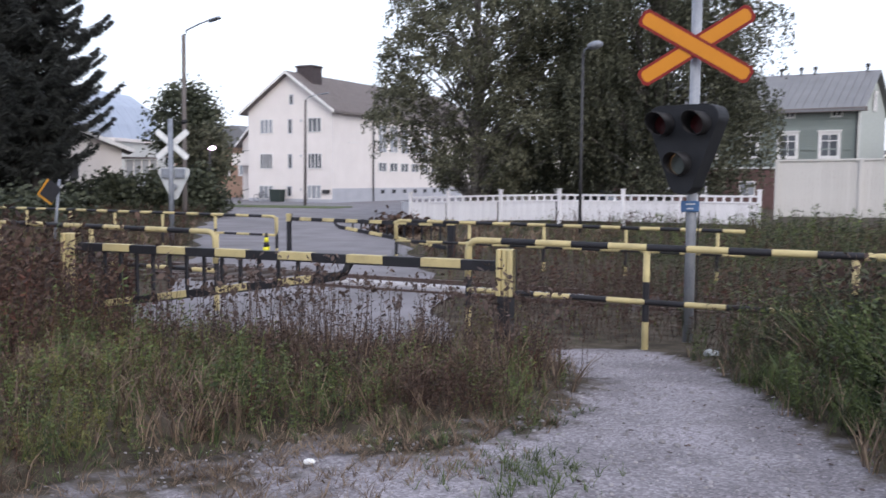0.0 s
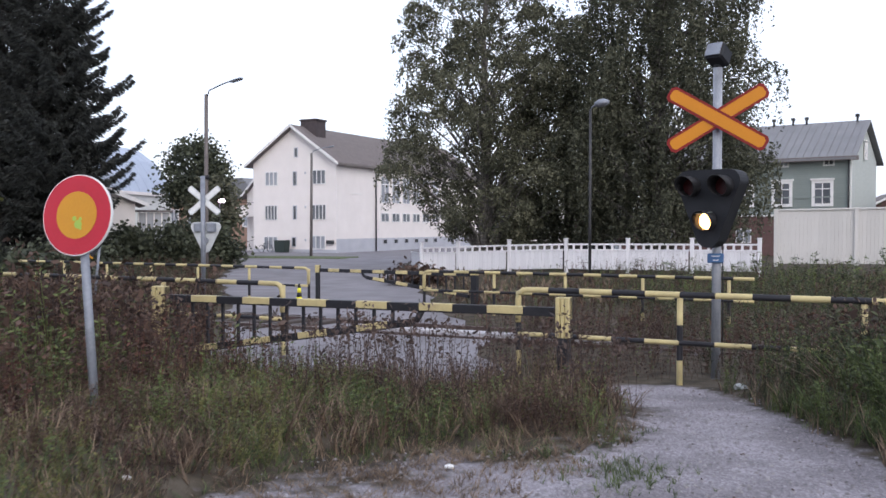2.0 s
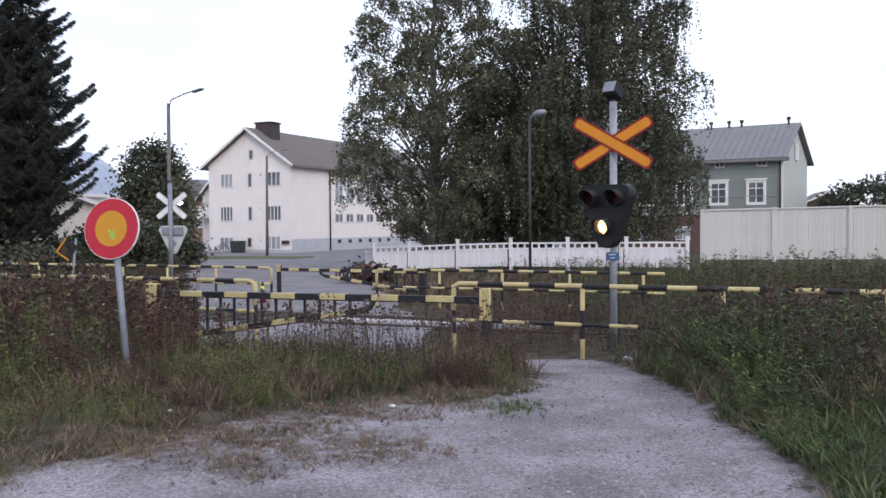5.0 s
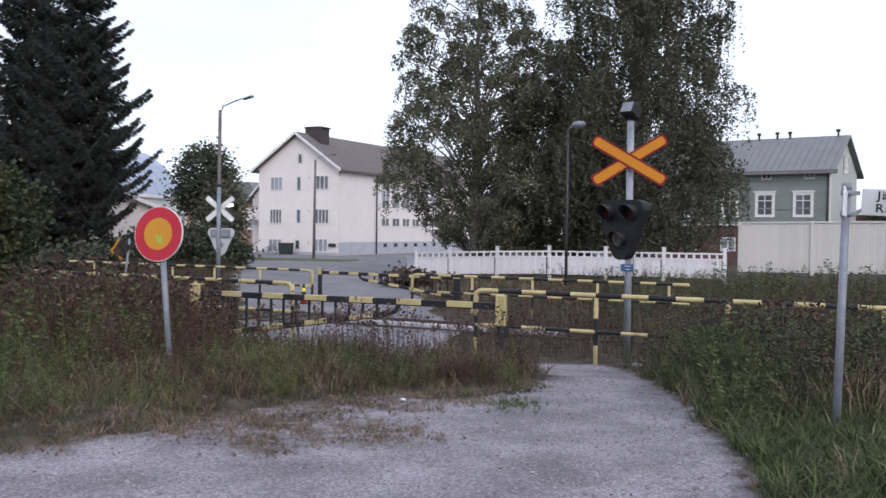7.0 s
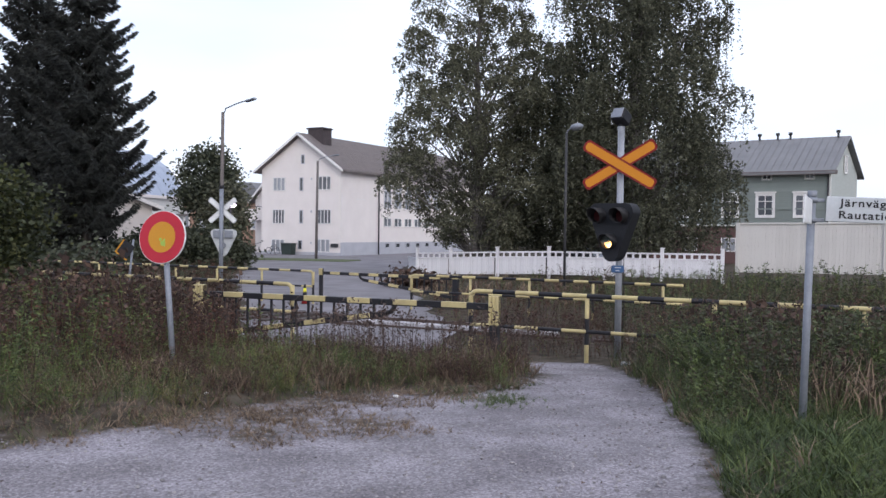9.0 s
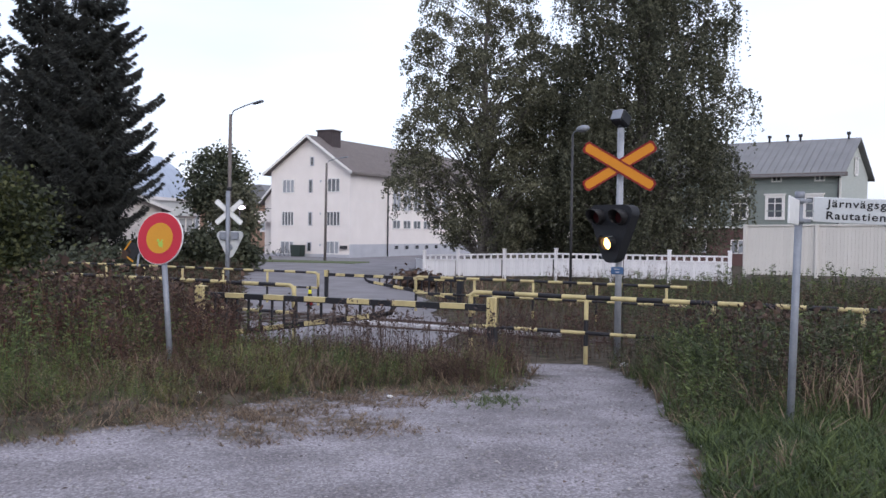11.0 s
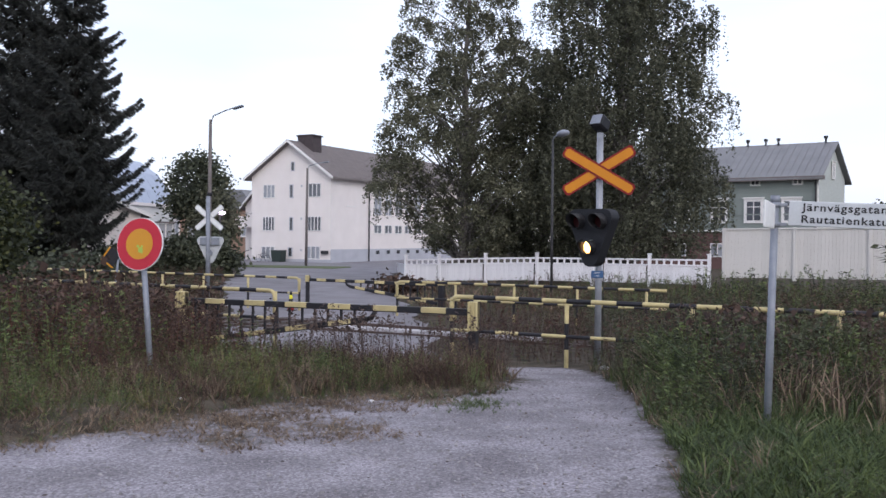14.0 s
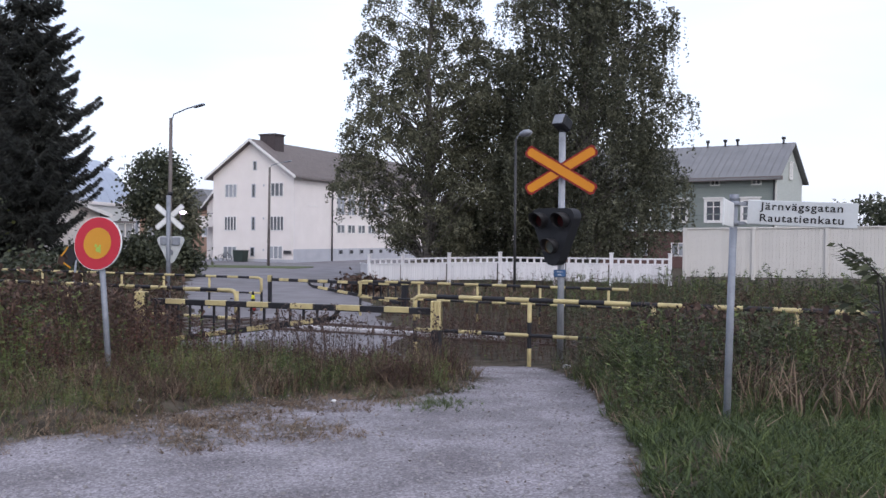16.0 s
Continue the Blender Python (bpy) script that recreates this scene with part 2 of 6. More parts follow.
def thing(name, label, category, m=None, group="", kind=""):
    ob = new(name)
    ob.empty_display_size = 0.1
    if m is not None:
        ob.matrix_basis = m
    return tagged(ob, label, category, group, kind)


def box(bm, c, s, rot=None, bevel=0.0, mi=0):
    m = Matrix.Translation(c) @ (rot or Matrix.Identity(4)) @ Matrix.Diagonal((s[0], s[1], s[2], 1))
    r = bmesh.ops.create_cube(bm, size=1.0, matrix=m)
    faces = {f for v in r["verts"] for f in v.link_faces}
    for f in faces:
        f.material_index = mi
    if bevel:
        es = list({e for v in r["verts"] for e in v.link_edges})
        bv = bmesh.ops.bevel(bm, geom=es, offset=bevel, segments=1, affect="EDGES", clamp_overlap=True)
        for f in bv["faces"]:
            f.material_index = mi
    return bm


def tube(bm, points, r, seg=10, mats=None, radii=None, caps=True, turn=0.0):
    """A pipe along points; mats gives a material index for each stretch."""
    pts = [Vector(p) for p in points]
    rings = []
    for i, p in enumerate(pts):
        d = (pts[min(i + 1, len(pts) - 1)] - pts[max(i - 1, 0)]).normalized()
        a = Vector((0, 0, 1)) if abs(d.z) < 0.9 else Vector((1, 0, 0))
        x = d.cross(a).normalized()
        y = d.cross(x)
        rr = radii[i] if radii else r
        rings.append([bm.verts.new(p + (x * math.cos(2 * math.pi * k / seg + turn) + y * math.sin(2 * math.pi * k / seg + turn)) * rr) for k in range(seg)])
    for i in range(len(rings) - 1):
        for k in range(seg):
            f = bm.faces.new((rings[i][k], rings[i][(k + 1) % seg], rings[i + 1][(k + 1) % seg], rings[i + 1][k]))
            f.material_index = mats[i % len(mats)] if mats else 0
            f.smooth = seg > 4
    if caps:
        for ring, flip in ((rings[0], False), (rings[-1], True)):
            f = bm.faces.new(ring if flip else ring[::-1])
            f.material_index = 0
    bmesh.ops.recalc_face_normals(bm, faces=bm.faces)
    return bm


def prism(bm, outline, y0, y1, mi=0):
    """A flat outline in x and z, made solid between y0 and y1."""
    a = [bm.verts.new((x, y0, z)) for x, z in outline]
    b = [bm.verts.new((x, y1, z)) for x, z in outline]
    n = len(outline)
    fs = [bm.faces.new(a), bm.faces.new(b[::-1])] + [bm.faces.new((a[i], b[i], b[(i + 1) % n], a[(i + 1) % n])) for i in range(n)]
    for f in fs:
        f.material_index = mi
    bmesh.ops.recalc_face_normals(bm, faces=fs)
    return bm


def fast_mesh(name, verts, quads, mats, index=None):
    """A mesh from numpy arrays of places and four-cornered faces."""
    me = bpy.data.meshes.new(name)
    me.vertices.add(len(verts))
    me.vertices.foreach_set("co", np.asarray(verts, np.float32).ravel())
    nq = len(quads)
    me.loops.add(nq * 4)
    me.loops.foreach_set("vertex_index", np.asarray(quads, np.int32).ravel())
    me.polygons.add(nq)
    me.polygons.foreach_set("loop_start", np.arange(0, nq * 4, 4, dtype=np.int32))
    for m in mats if isinstance(mats, (list, tuple)) else [mats]:
        me.materials.append(m)
    if index is not None:
        me.polygons.foreach_set("material_index", np.asarray(index, np.int32))
    me.update(calc_edges=True)
    return me


rng = np.random.default_rng(7)


def leaf_cards(centres, size, droop=0.5, aspect=1.6, ways=None):
    """A small pointed leaf, four corners, at each centre, turned at random."""
    n = len(centres)
    d = rng.normal(size=(n, 3))
    d[:, 2] = d[:, 2] * 0.5 - droop
    if ways is not None:
        d = d * 0.5 + ways
    d /= np.linalg.norm(d, axis=1, keepdims=True)
    s = np.cross(d, rng.normal(size=(n, 3)))
    s /= np.linalg.norm(s, axis=1, keepdims=True) + 1e-9
    z = size * rng.uniform(0.6, 1.3, (n, 1))
    a, b = d * z * aspect * 0.5, s * z * 0.5
    v = np.stack([centres - a, centres + b - a * 0.1, centres + a, centres - b - a * 0.1], 1).reshape(-1, 3)
    return v, np.arange(n * 4).reshape(-1, 4)


# ---- ground, road, track ----
def gravel_edge_y(x):
    return np.interp(x, [-40, -8, -4.1, -3.6, -3.3, -3.0, -2.5, -1.7, -0.7, 0.0], [5.6, 6.1, 6.45, 6.95, 7.8, 8.6, 9.5, 10.3, 10.7, 10.8])


def tongue_side_x(y):
    """The rounded end of the weedy tongue before the swing gate."""
    return np.interp(y, [9.8, 10.4, 10.9, 11.4, 12.4, 13.4, 14.6], [-2.2, -0.75, -0.30, -0.14, -0.16, -0.28, -0.52])


def gravel_edge_x(y):
    return np.interp(y, [-60, 3, 5, 6, 8, 10, 12, 13.5, 15.4], [1.8, 1.2, 1.0, 0.96, 1.10, 1.20, 1.18, 1.0, 0.5])


def gravel_depth(x, y):
    """How far inside the gravel a place lies, in metres; below nought on the verges."""
    d = np.minimum(np.minimum(np.maximum(gravel_edge_y(x) - y, x - tongue_side_x(y)), gravel_edge_x(y) - x), 14.8 - y)
    bulge = 0.28 * np.sin(2.1 * x + 0.7 * y) * np.sin(1.3 * y - x) + 0.14 * np.sin(5.3 * x + 1.0) * np.sin(4.7 * y + 2)
    return d + bulge * np.where(x > 0.3, 0.3, 1.0)


def path_share(x, y):
    """How much gravel shows: full on the path, thinning over trodden patches beside the tongue, none on the verges."""
    bulge = gravel_depth(x, y) - np.minimum(np.minimum(np.maximum(gravel_edge_y(x) - y, x - tongue_side_x(y)), gravel_edge_x(y) - x), 14.8 - y)
    aside = np.maximum(gravel_edge_y(x) - y, x - tongue_side_x(y)) + bulge
    worn = np.zeros_like(x)
    for a, b, c in ((-2.6, 8.2, 0.8), (-2.2, 9.2, 0.75), (-1.6, 7.7, 0.5), (-3.1, 7.6, 0.6), (-1.2, 10.1, 0.4), (-2.3, 7.1, 0.45)):
        worn = np.maximum(worn, np.exp(-((x - a) ** 2 + (y - b) ** 2) / c ** 2))
    left = np.clip(aside / 0.9 + 0.45, 0, 1) - 0.6 * worn
    right = (gravel_edge_x(y) - x + 0.3 * bulge) / 0.4 + 0.6
    return np.clip(np.minimum(np.minimum(left, right), (14.8 - y + bulge) / 0.5 + 0.5), 0, 1)


def road_sides(y):
    left = np.interp(y, [13.3, 20, 28, 40, 60, 78, 84], [-5.2, -6.6, -9.2, -13.5, -19, -26, -44])
    right = np.interp(y, [13.3, 20, 28, 38, 48, 60, 84, 112], [-1.3, -2.0, -3.5, -5.6, -7.6, -8.6, -8.6, -6.5])
    return left, right


def steps(*parts_):
    return np.unique(np.concatenate([np.arange(a, b + 1e-6, s) for a, b, s in parts_]).round(4))


xs = steps((-900, -60, 120), (-60, -14, 4), (-14, 8, 0.16), (8, 40, 4), (40, 900, 100))
ys = steps((-900, -60, 120), (-60, -4, 4), (-4, 15, 0.16), (15, 31, 0.5), (31, 126, 5), (120, 1500, 120), (26, 26, 1), (45, 45, 1), (80, 80, 1), (7, 7, 1))
gx, gy = np.meshgrid(xs, ys)
base_z = np.interp(gy, [-60, 7, 15, 26, 45, 80, 120, 600], [0.0, 0.0, -0.49, -0.68, -0.72, -1.0, -0.9, 0.0])
inside = gravel_depth(gx, gy)
near = (gx > -14) & (gx < 8) & (gy > -4) & (gy < 15)
bow = 0.55 - 0.016 * (gy - 10.5) ** 2
ruts = -0.010 * np.exp(-((gx - bow + 0.35) / 0.15) ** 2) - 0.010 * np.exp(-((gx - bow - 0.35) / 0.15) ** 2)
lump = np.array([noise.noise((a * 1.4, b * 1.4, 0.0)) + 0.5 * noise.noise((a * 4.0, b * 4.0, 3.0)) for a, b in zip(gx[near], gy[near])])
rise = np.zeros_like(gx)
verge = np.clip(-inside / 0.8, 0, 1)
rise[near] = lump * (0.012 + 0.05 * verge[near]) + 0.10 * verge[near]
fade = np.clip((15 - gy) / 1.5, 0, 1) * np.clip((gx + 14) / 2, 0, 1) * np.clip((8 - gx) / 2, 0, 1)
rise = rise * fade + ruts * np.clip(inside / 0.3, 0, 1) * fade
ground_z = base_z + rise
nx = len(xs)
idx = np.arange(len(ys) * nx).reshape(len(ys), nx)
gq = np.stack([idx[:-1, :-1], idx[:-1, 1:], idx[1:, 1:], idx[1:, :-1]], -1).reshape(-1, 4)
gm = bpy.data.materials.new("gravel_and_soil")
gm.use_nodes = True
gn, gl = gm.node_tree.nodes, gm.node_tree.links
gco = gn.new("ShaderNodeTexCoord")


def gnoise(scale, detail=4.0):
    n = gn.new("ShaderNodeTexNoise")
    n.inputs["Scale"].default_value, n.inputs["Detail"].default_value = scale, detail
    gl.new(gco.outputs["Object"], n.inputs["Vector"])
    return n


def gramp(src, stops):
    r = gn.new("ShaderNodeValToRGB")
    while len(r.color_ramp.elements) < len(stops):
        r.color_ramp.elements.new(0.5)
    for e, (p, c) in zip(r.color_ramp.elements, stops):
        e.position, e.color = p, (*c, 1)
    gl.new(src, r.inputs["Fac"])
    return r


def gmix(kind, fac, a, b):
    m = gn.new("ShaderNodeMixRGB")
    m.blend_type = kind
    if isinstance(fac, float):
        m.inputs[0].default_value = fac
    else:
        gl.new(fac, m.inputs[0])
    gl.new(a, m.inputs[1])
    gl.new(b, m.inputs[2])
    return m


vor = gn.new("ShaderNodeTexVoronoi")
vor.inputs["Scale"].default_value = 62.0
gl.new(gco.outputs["Object"], vor.inputs["Vector"])
pebble = gramp(vor.outputs["Color"], [(0.1, (0.165, 0.154, 0.168)), (0.55, (0.25, 0.236, 0.255)), (0.95, (0.375, 0.356, 0.38))])
patch = gramp(gnoise(1.3, 8.0).outputs["Fac"], [(0.34, (0.62, 0.60, 0.61)), (0.52, (0.92, 0.91, 0.92)), (0.66, (1.15, 1.13, 1.16))])
gravel_col = gmix("MULTIPLY", 0.85, pebble.outputs[0], patch.outputs[0])
soil = gramp(gnoise(3.5, 8.0).outputs["Fac"], [(0.32, (0.030, 0.025, 0.018)), (0.52, (0.066, 0.054, 0.040)), (0.7, (0.108, 0.092, 0.072))])
attr = gn.new("ShaderNodeAttribute")
attr.attribute_name = "gravel"
edge = gn.new("ShaderNodeMath")
edge.operation = "MULTIPLY_ADD"
gl.new(gnoise(6.0, 6.0).outputs["Fac"], edge.inputs[0])
edge.inputs[1].default_value = 1.4
gl.new(attr.outputs["Fac"], edge.inputs[2])
edge_s = gn.new("ShaderNodeMapRange")
edge_s.inputs[1].default_value, edge_s.inputs[2].default_value = 1.0, 1.45
gl.new(edge.outputs[0], edge_s.inputs[0])
ground_col = gmix("MIX", edge_s.outputs[0], soil.outputs[0], gravel_col.outputs[0])
gb = gn["Principled BSDF"]
gb.inputs["Roughness"].default_value = 0.95
gb.inputs["Specular IOR Level"].default_value = 0.15
gl.new(ground_col.outputs[0], gb.inputs["Base Color"])
gbump = gn.new("ShaderNodeBump")
gbump.inputs["Strength"].default_value, gbump.inputs["Distance"].default_value = 0.35, 0.008
gl.new(vor.outputs["Distance"], gbump.inputs["Height"])
gl.new(gbump.outputs[0], gb.inputs["Normal"])
gme = fast_mesh("ground", np.stack([gx, gy, ground_z], -1).reshape(-1, 3), gq, gm)
at = gme.attributes.new("gravel", "FLOAT", "POINT")
at.data.foreach_set("value", path_share(gx, gy).ravel().astype(np.float32))
gme.polygons.foreach_set("use_smooth", [True] * len(gme.polygons))
tagged(new("ground", gme), "gravel path and weedy soil verges sloping to the crossing", "ground", kind="structure")


def near_z(x, y):
    """The ground's height with its lumps left out, verges raised a little."""
    return np.interp(y, [-60, 7, 15, 26, 45, 80, 120, 600], [0.0, 0.0, -0.49, -0.68, -0.72, -1.0, -0.9, 0.0]) + 0.09 * np.clip(-gravel_depth(x, y) / 0.8, 0, 1) * np.clip((15 - y) / 1.5, 0, 1)


ry = steps((13.3, 84, 1.0), (84, 112, 4), (15, 15, 1), (26, 26, 1), (45, 45, 1), (80, 80, 1))
rl, rr = road_sides(ry)
cols = np.linspace(0, 1, 13)
rx = rl[:, None] + (rr - rl)[:, None] * cols[None]
wob = 0.18 * np.sin(ry * 1.7)[:, None] * np.where((cols == 0) | (cols == 1), 1, 0)[None]
rz_ = np.interp(ry, [-60, 7, 15, 26, 45, 80, 120, 600], [0.0, 0.0, -0.49, -0.68, -0.72, -1.0, -0.9, 0.0])[:, None] + 0.03 + 0 * rx
rx = rx + wob
ri = np.arange(rx.size).reshape(rx.shape)
rq = np.stack([ri[:-1, :-1], ri[:-1, 1:], ri[1:, 1:], ri[1:, :-1]], -1).reshape(-1, 4)
tagged(new("road", fast_mesh("road", np.stack([rx, ry[:, None] + 0 * rx, rz_], -1).reshape(-1, 3), rq, ASPHALT)), "worn grey asphalt road over the crossing", "road", kind="structure")
bm = bmesh.new()
box(bm, (-19.5, 70.5, gz(70.5) - 0.40), (11, 4.0, 1.0), Matrix.Rotation(radians(-8), 4, "Z"), 0.05)
tagged(part("grass_island", bm, material("mown_grass", (0.11, 0.135, 0.055), (0.07, 0.085, 0.04), 0.9, scale=1.5, fine=40)), "mown grass strip beside the road", "grass", kind="structure")

# The single railway track, parallel to the barriers.
track = thing("railway_track", "rusty single railway track with sleepers and concrete crossing slab", "railway track", kind="structure")
for dv in (-0.76, 0.76):
    bm = bmesh.new()
    a, b = grid(-60, 18.2 + dv), grid(40, 18.2 + dv)
    n_seg = 20
    for i in range(n_seg):
        p, q = a.lerp(b, i / n_seg), a.lerp(b, (i + 1) / n_seg)
        mid = (p + q) / 2
        box(bm, (mid.x, mid.y, gz(15) - 0.095), ((q - p).length, 0.07, 0.16), Matrix.Rotation(radians(-22), 4, "Z"))
    part("rail", bm, STEEL, track)
bm = bmesh.new()
c = grid(-9.6, 18.2)
box(bm, (c.x, c.y, -0.575), (5.2, 0.30, 0.14), Matrix.Rotation(radians(-22), 4, "Z"), 0.02)
part("crossing_slab", bm, SLAB, track, "pale concrete slab between the rails")
sm = bmesh.new()
box(sm, (0, 0, 0), (0.24, 2.5, 0.16), bevel=0.015)
sme = finish("sleeper", sm, SLEEPER)
for i in range(70):
    u = -34 + 0.65 * i
    if -12.6 < u < -6.6:
        continue
    c = grid(u, 18.2)
    s = new("sleeper", sme)
    s.parent = track
    s.matrix_basis = pose(c.x, c.y, -0.60, 0, 0, -22)


# ---- barriers ----
def stripes(n, phase=0):
    return [(i + phase) % 2 for i in range(n)]


def stripe_line(p, q, step):
    """Points from p to q about a stripe apart."""
    n = max(1, round((q - p).length / step))
    return [p.lerp(q, i / n) for i in range(n + 1)]


def railing(label, u0, u1, v, top, bend, post_us, step=0.41, phase=0, mid=0.50):
    """A two-rail pipe barrier with a rounded end at bend (u0 or u1)."""
    base = grid(bend, v, 0)
    t = thing("railing", label, "railing", Matrix.Translation(base), group="pipe railings at the crossing")
    inv = -base
    other = u1 if bend == u0 else u0
    s = 1 if other > bend else -1
    pts = [grid(bend, v, top - 0.42)] + [grid(bend + s * (0.12 - 0.12 * math.cos(a)), v, top - 0.12 + 0.12 * math.sin(a)) for a in (0, 0.4, 0.8, 1.2, 1.57)]
    line = stripe_line(grid(bend + s * 0.42, v, top), grid(other, v, top), step)
    mats = [0] * 6 + stripes(len(line), 1 - phase)
    bm = bmesh.new()
    tube(bm, [p + inv for p in pts + line], 0.038, 10, mats)
    part("top_rail", bm, [YELLOW, BLACK], t)
    line = stripe_line(grid(bend - s * 0.0, v, top - mid - 0.02), grid(other, v, top - mid - 0.02), step)
    bm = bmesh.new()
    tube(bm, [p + inv for p in line], 0.030, 8, stripes(len(line), phase))
    part("mid_rail", bm, [YELLOW, BLACK], t)
    for u in post_us:
        g = grid(u, v)
        z0 = gz(g.y) - 0.35
        zs = [z0, top - 0.78, top - 0.60, top - 0.36, top - 0.02]
        bm = bmesh.new()
        tube(bm, [grid(u, v + 0.02, z) + inv for z in zs], 0.036, 10, [0, 1, 1, 0])
        part("post", bm, [YELLOW, BLACK], t)
    return t


NEAR_V, FAR_V = 14.0, 22.6
railing("yellow and black striped pipe railing among weeds beside the signal mast", -7.0, 7.0, NEAR_V, 0.595, -7.0, [-7.0, -4.94, -2.95, -0.9, 1.1, 3.1, 5.1], mid=0.55)
railing("yellow and black striped pipe railing among tall dead weeds", -32.0, -10.75, NEAR_V, 0.56, -10.75, [-10.75, -13.1, -15.1, -17.1, -19.1, -21.1, -23.1], phase=0)
railing("far striped pipe railing in front of the white picket fence", -13.05, -5.4, FAR_V, 0.33, -13.05, [-13.05, -11.2, -9.46, -7.7, -5.9], mid=0.44)
railing("far striped pipe railing beside the rear signal mast", -27.5, -16.45, FAR_V, 0.33, -16.45, [-16.45, -18.4, -20.2, -21.95, -23.7, -25.5], mid=0.44)


def swing_gate(label, hinge, latch, v, top, end_top, drop, stripe=0.4225):
    """A swing barrier: a black beam with yellow bands, and a tapering truss of bars below it at the hinge end."""
    base = grid(hinge, v, 0)
    t = thing("swing_gate", label, "barrier gate", Matrix.Translation(base), group="swing gates of the crossing")
    s = 1 if latch > hinge else -1
    turn = Matrix.Rotation(radians(-22), 4, "Z")
    length = abs(latch - hinge)
    reach = length * 0.672

    def at(d, z):
        return grid(hinge + s * d, v, z) - base

    def beam_z(d):
        return top + (end_top - top) * d / length

    def low_z(d):
        return top - drop + (drop - 0.15) * d / reach

    def bar_mesh(bm, d0, z0, d1, z1, high, deep):
        p, q = at(d0, z0), at(d1, z1)
        pitch = math.atan2(z1 - z0, s * (d1 - d0))
        box(bm, (p + q) / 2, ((q - p).length, deep, high), turn @ Matrix.Rotation(-pitch, 4, "Y"), 0.004)
        return bm

    def banded(name, d0, d1, zf, high, deep, band):
        whole = part(name, bar_mesh(bmesh.new(), d0, zf(d0), d1, zf(d1), high, deep), BLACK, t)
        n = int(round(length / stripe))
        for i in range(1, n, 2):
            b0, b1 = max(d0, i * stripe), min(d1, (i + 1) * stripe)
            if b1 - b0 > 0.1:
                part("yellow_band", bar_mesh(bmesh.new(), b0, zf(b0) + 0.008, b1, zf(b1) + 0.008, band, deep + 0.008), YELLOW, whole)

    banded("top_beam", 0.0, length, beam_z, 0.095, 0.09, 0.082)
    banded("lower_beam", 0.0, reach, low_z, 0.09, 0.07, 0.076)
    bm = bmesh.new()
    tube(bm, [at(reach - 0.03, low_z(reach) - 0.005), at(reach + 0.09, low_z(reach) + 0.04), at(reach + 0.16, beam_z(reach) - 0.02)], 0.04, 8)
    part("end_brace", bm, BLACK, t)
    n = int((reach - 0.1) / 0.252)
    for i in range(n):
        d = 0.16 + i * 0.252
        bm = bmesh.new()
        box(bm, at(d, (beam_z(d) + low_z(d)) / 2), (0.036, 0.035, beam_z(d) - low_z(d) - 0.05), turn, 0.004)
        part("bar", bm, BLACK, t)
    return t


def gate_post(label, u, v, top, split, width, under):
    base = grid(u, v)
    base.z = gz(base.y) - 0.15
    t = thing("gate_post", label, "post", Matrix.Translation(base) @ Matrix.Rotation(radians(-22), 4, "Z"), group="gate posts")
    bm = bmesh.new()
    h = split - base.z
    box(bm, (0, 0, h / 2), (width * 0.8, width * 0.8, h), bevel=0.01)
    part("lower_post", bm, under, t)
    for i in (-1, 0, 1):
        bm = bmesh.new()
        box(bm, (i * width * 0.34, -0.01 * abs(i), h + (top - split) / 2), (width * 0.29, width * 0.75, top - split), bevel=0.008)
        part("upper_plate", bm, YELLOW, t)
    bm = bmesh.new()
    box(bm, (0, 0.02, h + (top - split) / 2), (width * 0.97, width * 0.55, (top - split) * 0.98))
    part("upper_core", bm, BLACK, t)
    return t


GATE_V = 12.23
swing_gate("closed yellow and black striped swing gate across the road", -11.26, -5.80, GATE_V, 0.455, 0.50, 0.72)
gate_post("stout yellow and black latch post of the swing gate", -5.71, GATE_V - 0.08, 0.665, 0.24, 0.155, BLACK)
gate_post("yellow painted hinge post of the swing gate in weeds", -11.40, GATE_V, 0.61, -0.1, 0.2, YELLOW)
swing_gate("far yellow and black striped swing gate over the road", -12.65, -17.25, 24.3, 0.17, 0.19, 0.56, 0.36)
gate_post("dark latch post of the far swing gate", -17.35, 24.3, 0.33, 0.12, 0.13, BLACK)
gate_post("black hinge post of the far swing gate", -12.5, 24.3, 0.29, 0.16, 0.2, BLACK)


# ---- signs and signals ----
def bar_outline(length, width, cut):
    h, w = length / 2, width / 2
    return [(-h, -w + cut), (-h, w - cut), (-h + cut, w), (h - cut, w), (h, w - cut), (h, -w + cut), (h - cut, -w), (-h + cut, -w)]


def crossbuck(parent, z, y, front, rim, length=1.34, width=0.20, tilt=31, thick=0.012):
    for i, a in enumerate((-tilt, tilt)):
        bm = bmesh.new()
        yy = y - i * 0.016
        prism(bm, bar_outline(length, width, 0.04), yy - thick, yy, 1)
        prism(bm, bar_outline(length - 0.065, width - 0.062, 0.032), yy - thick - 0.003, yy - thick, 0)
        bmesh.ops.transform(bm, matrix=Matrix.Translation((0, 0, z)) @ Matrix.Rotation(radians(a), 4, "Y"), verts=bm.verts)
        part("crossbuck_arm", bm, [front, rim], parent)


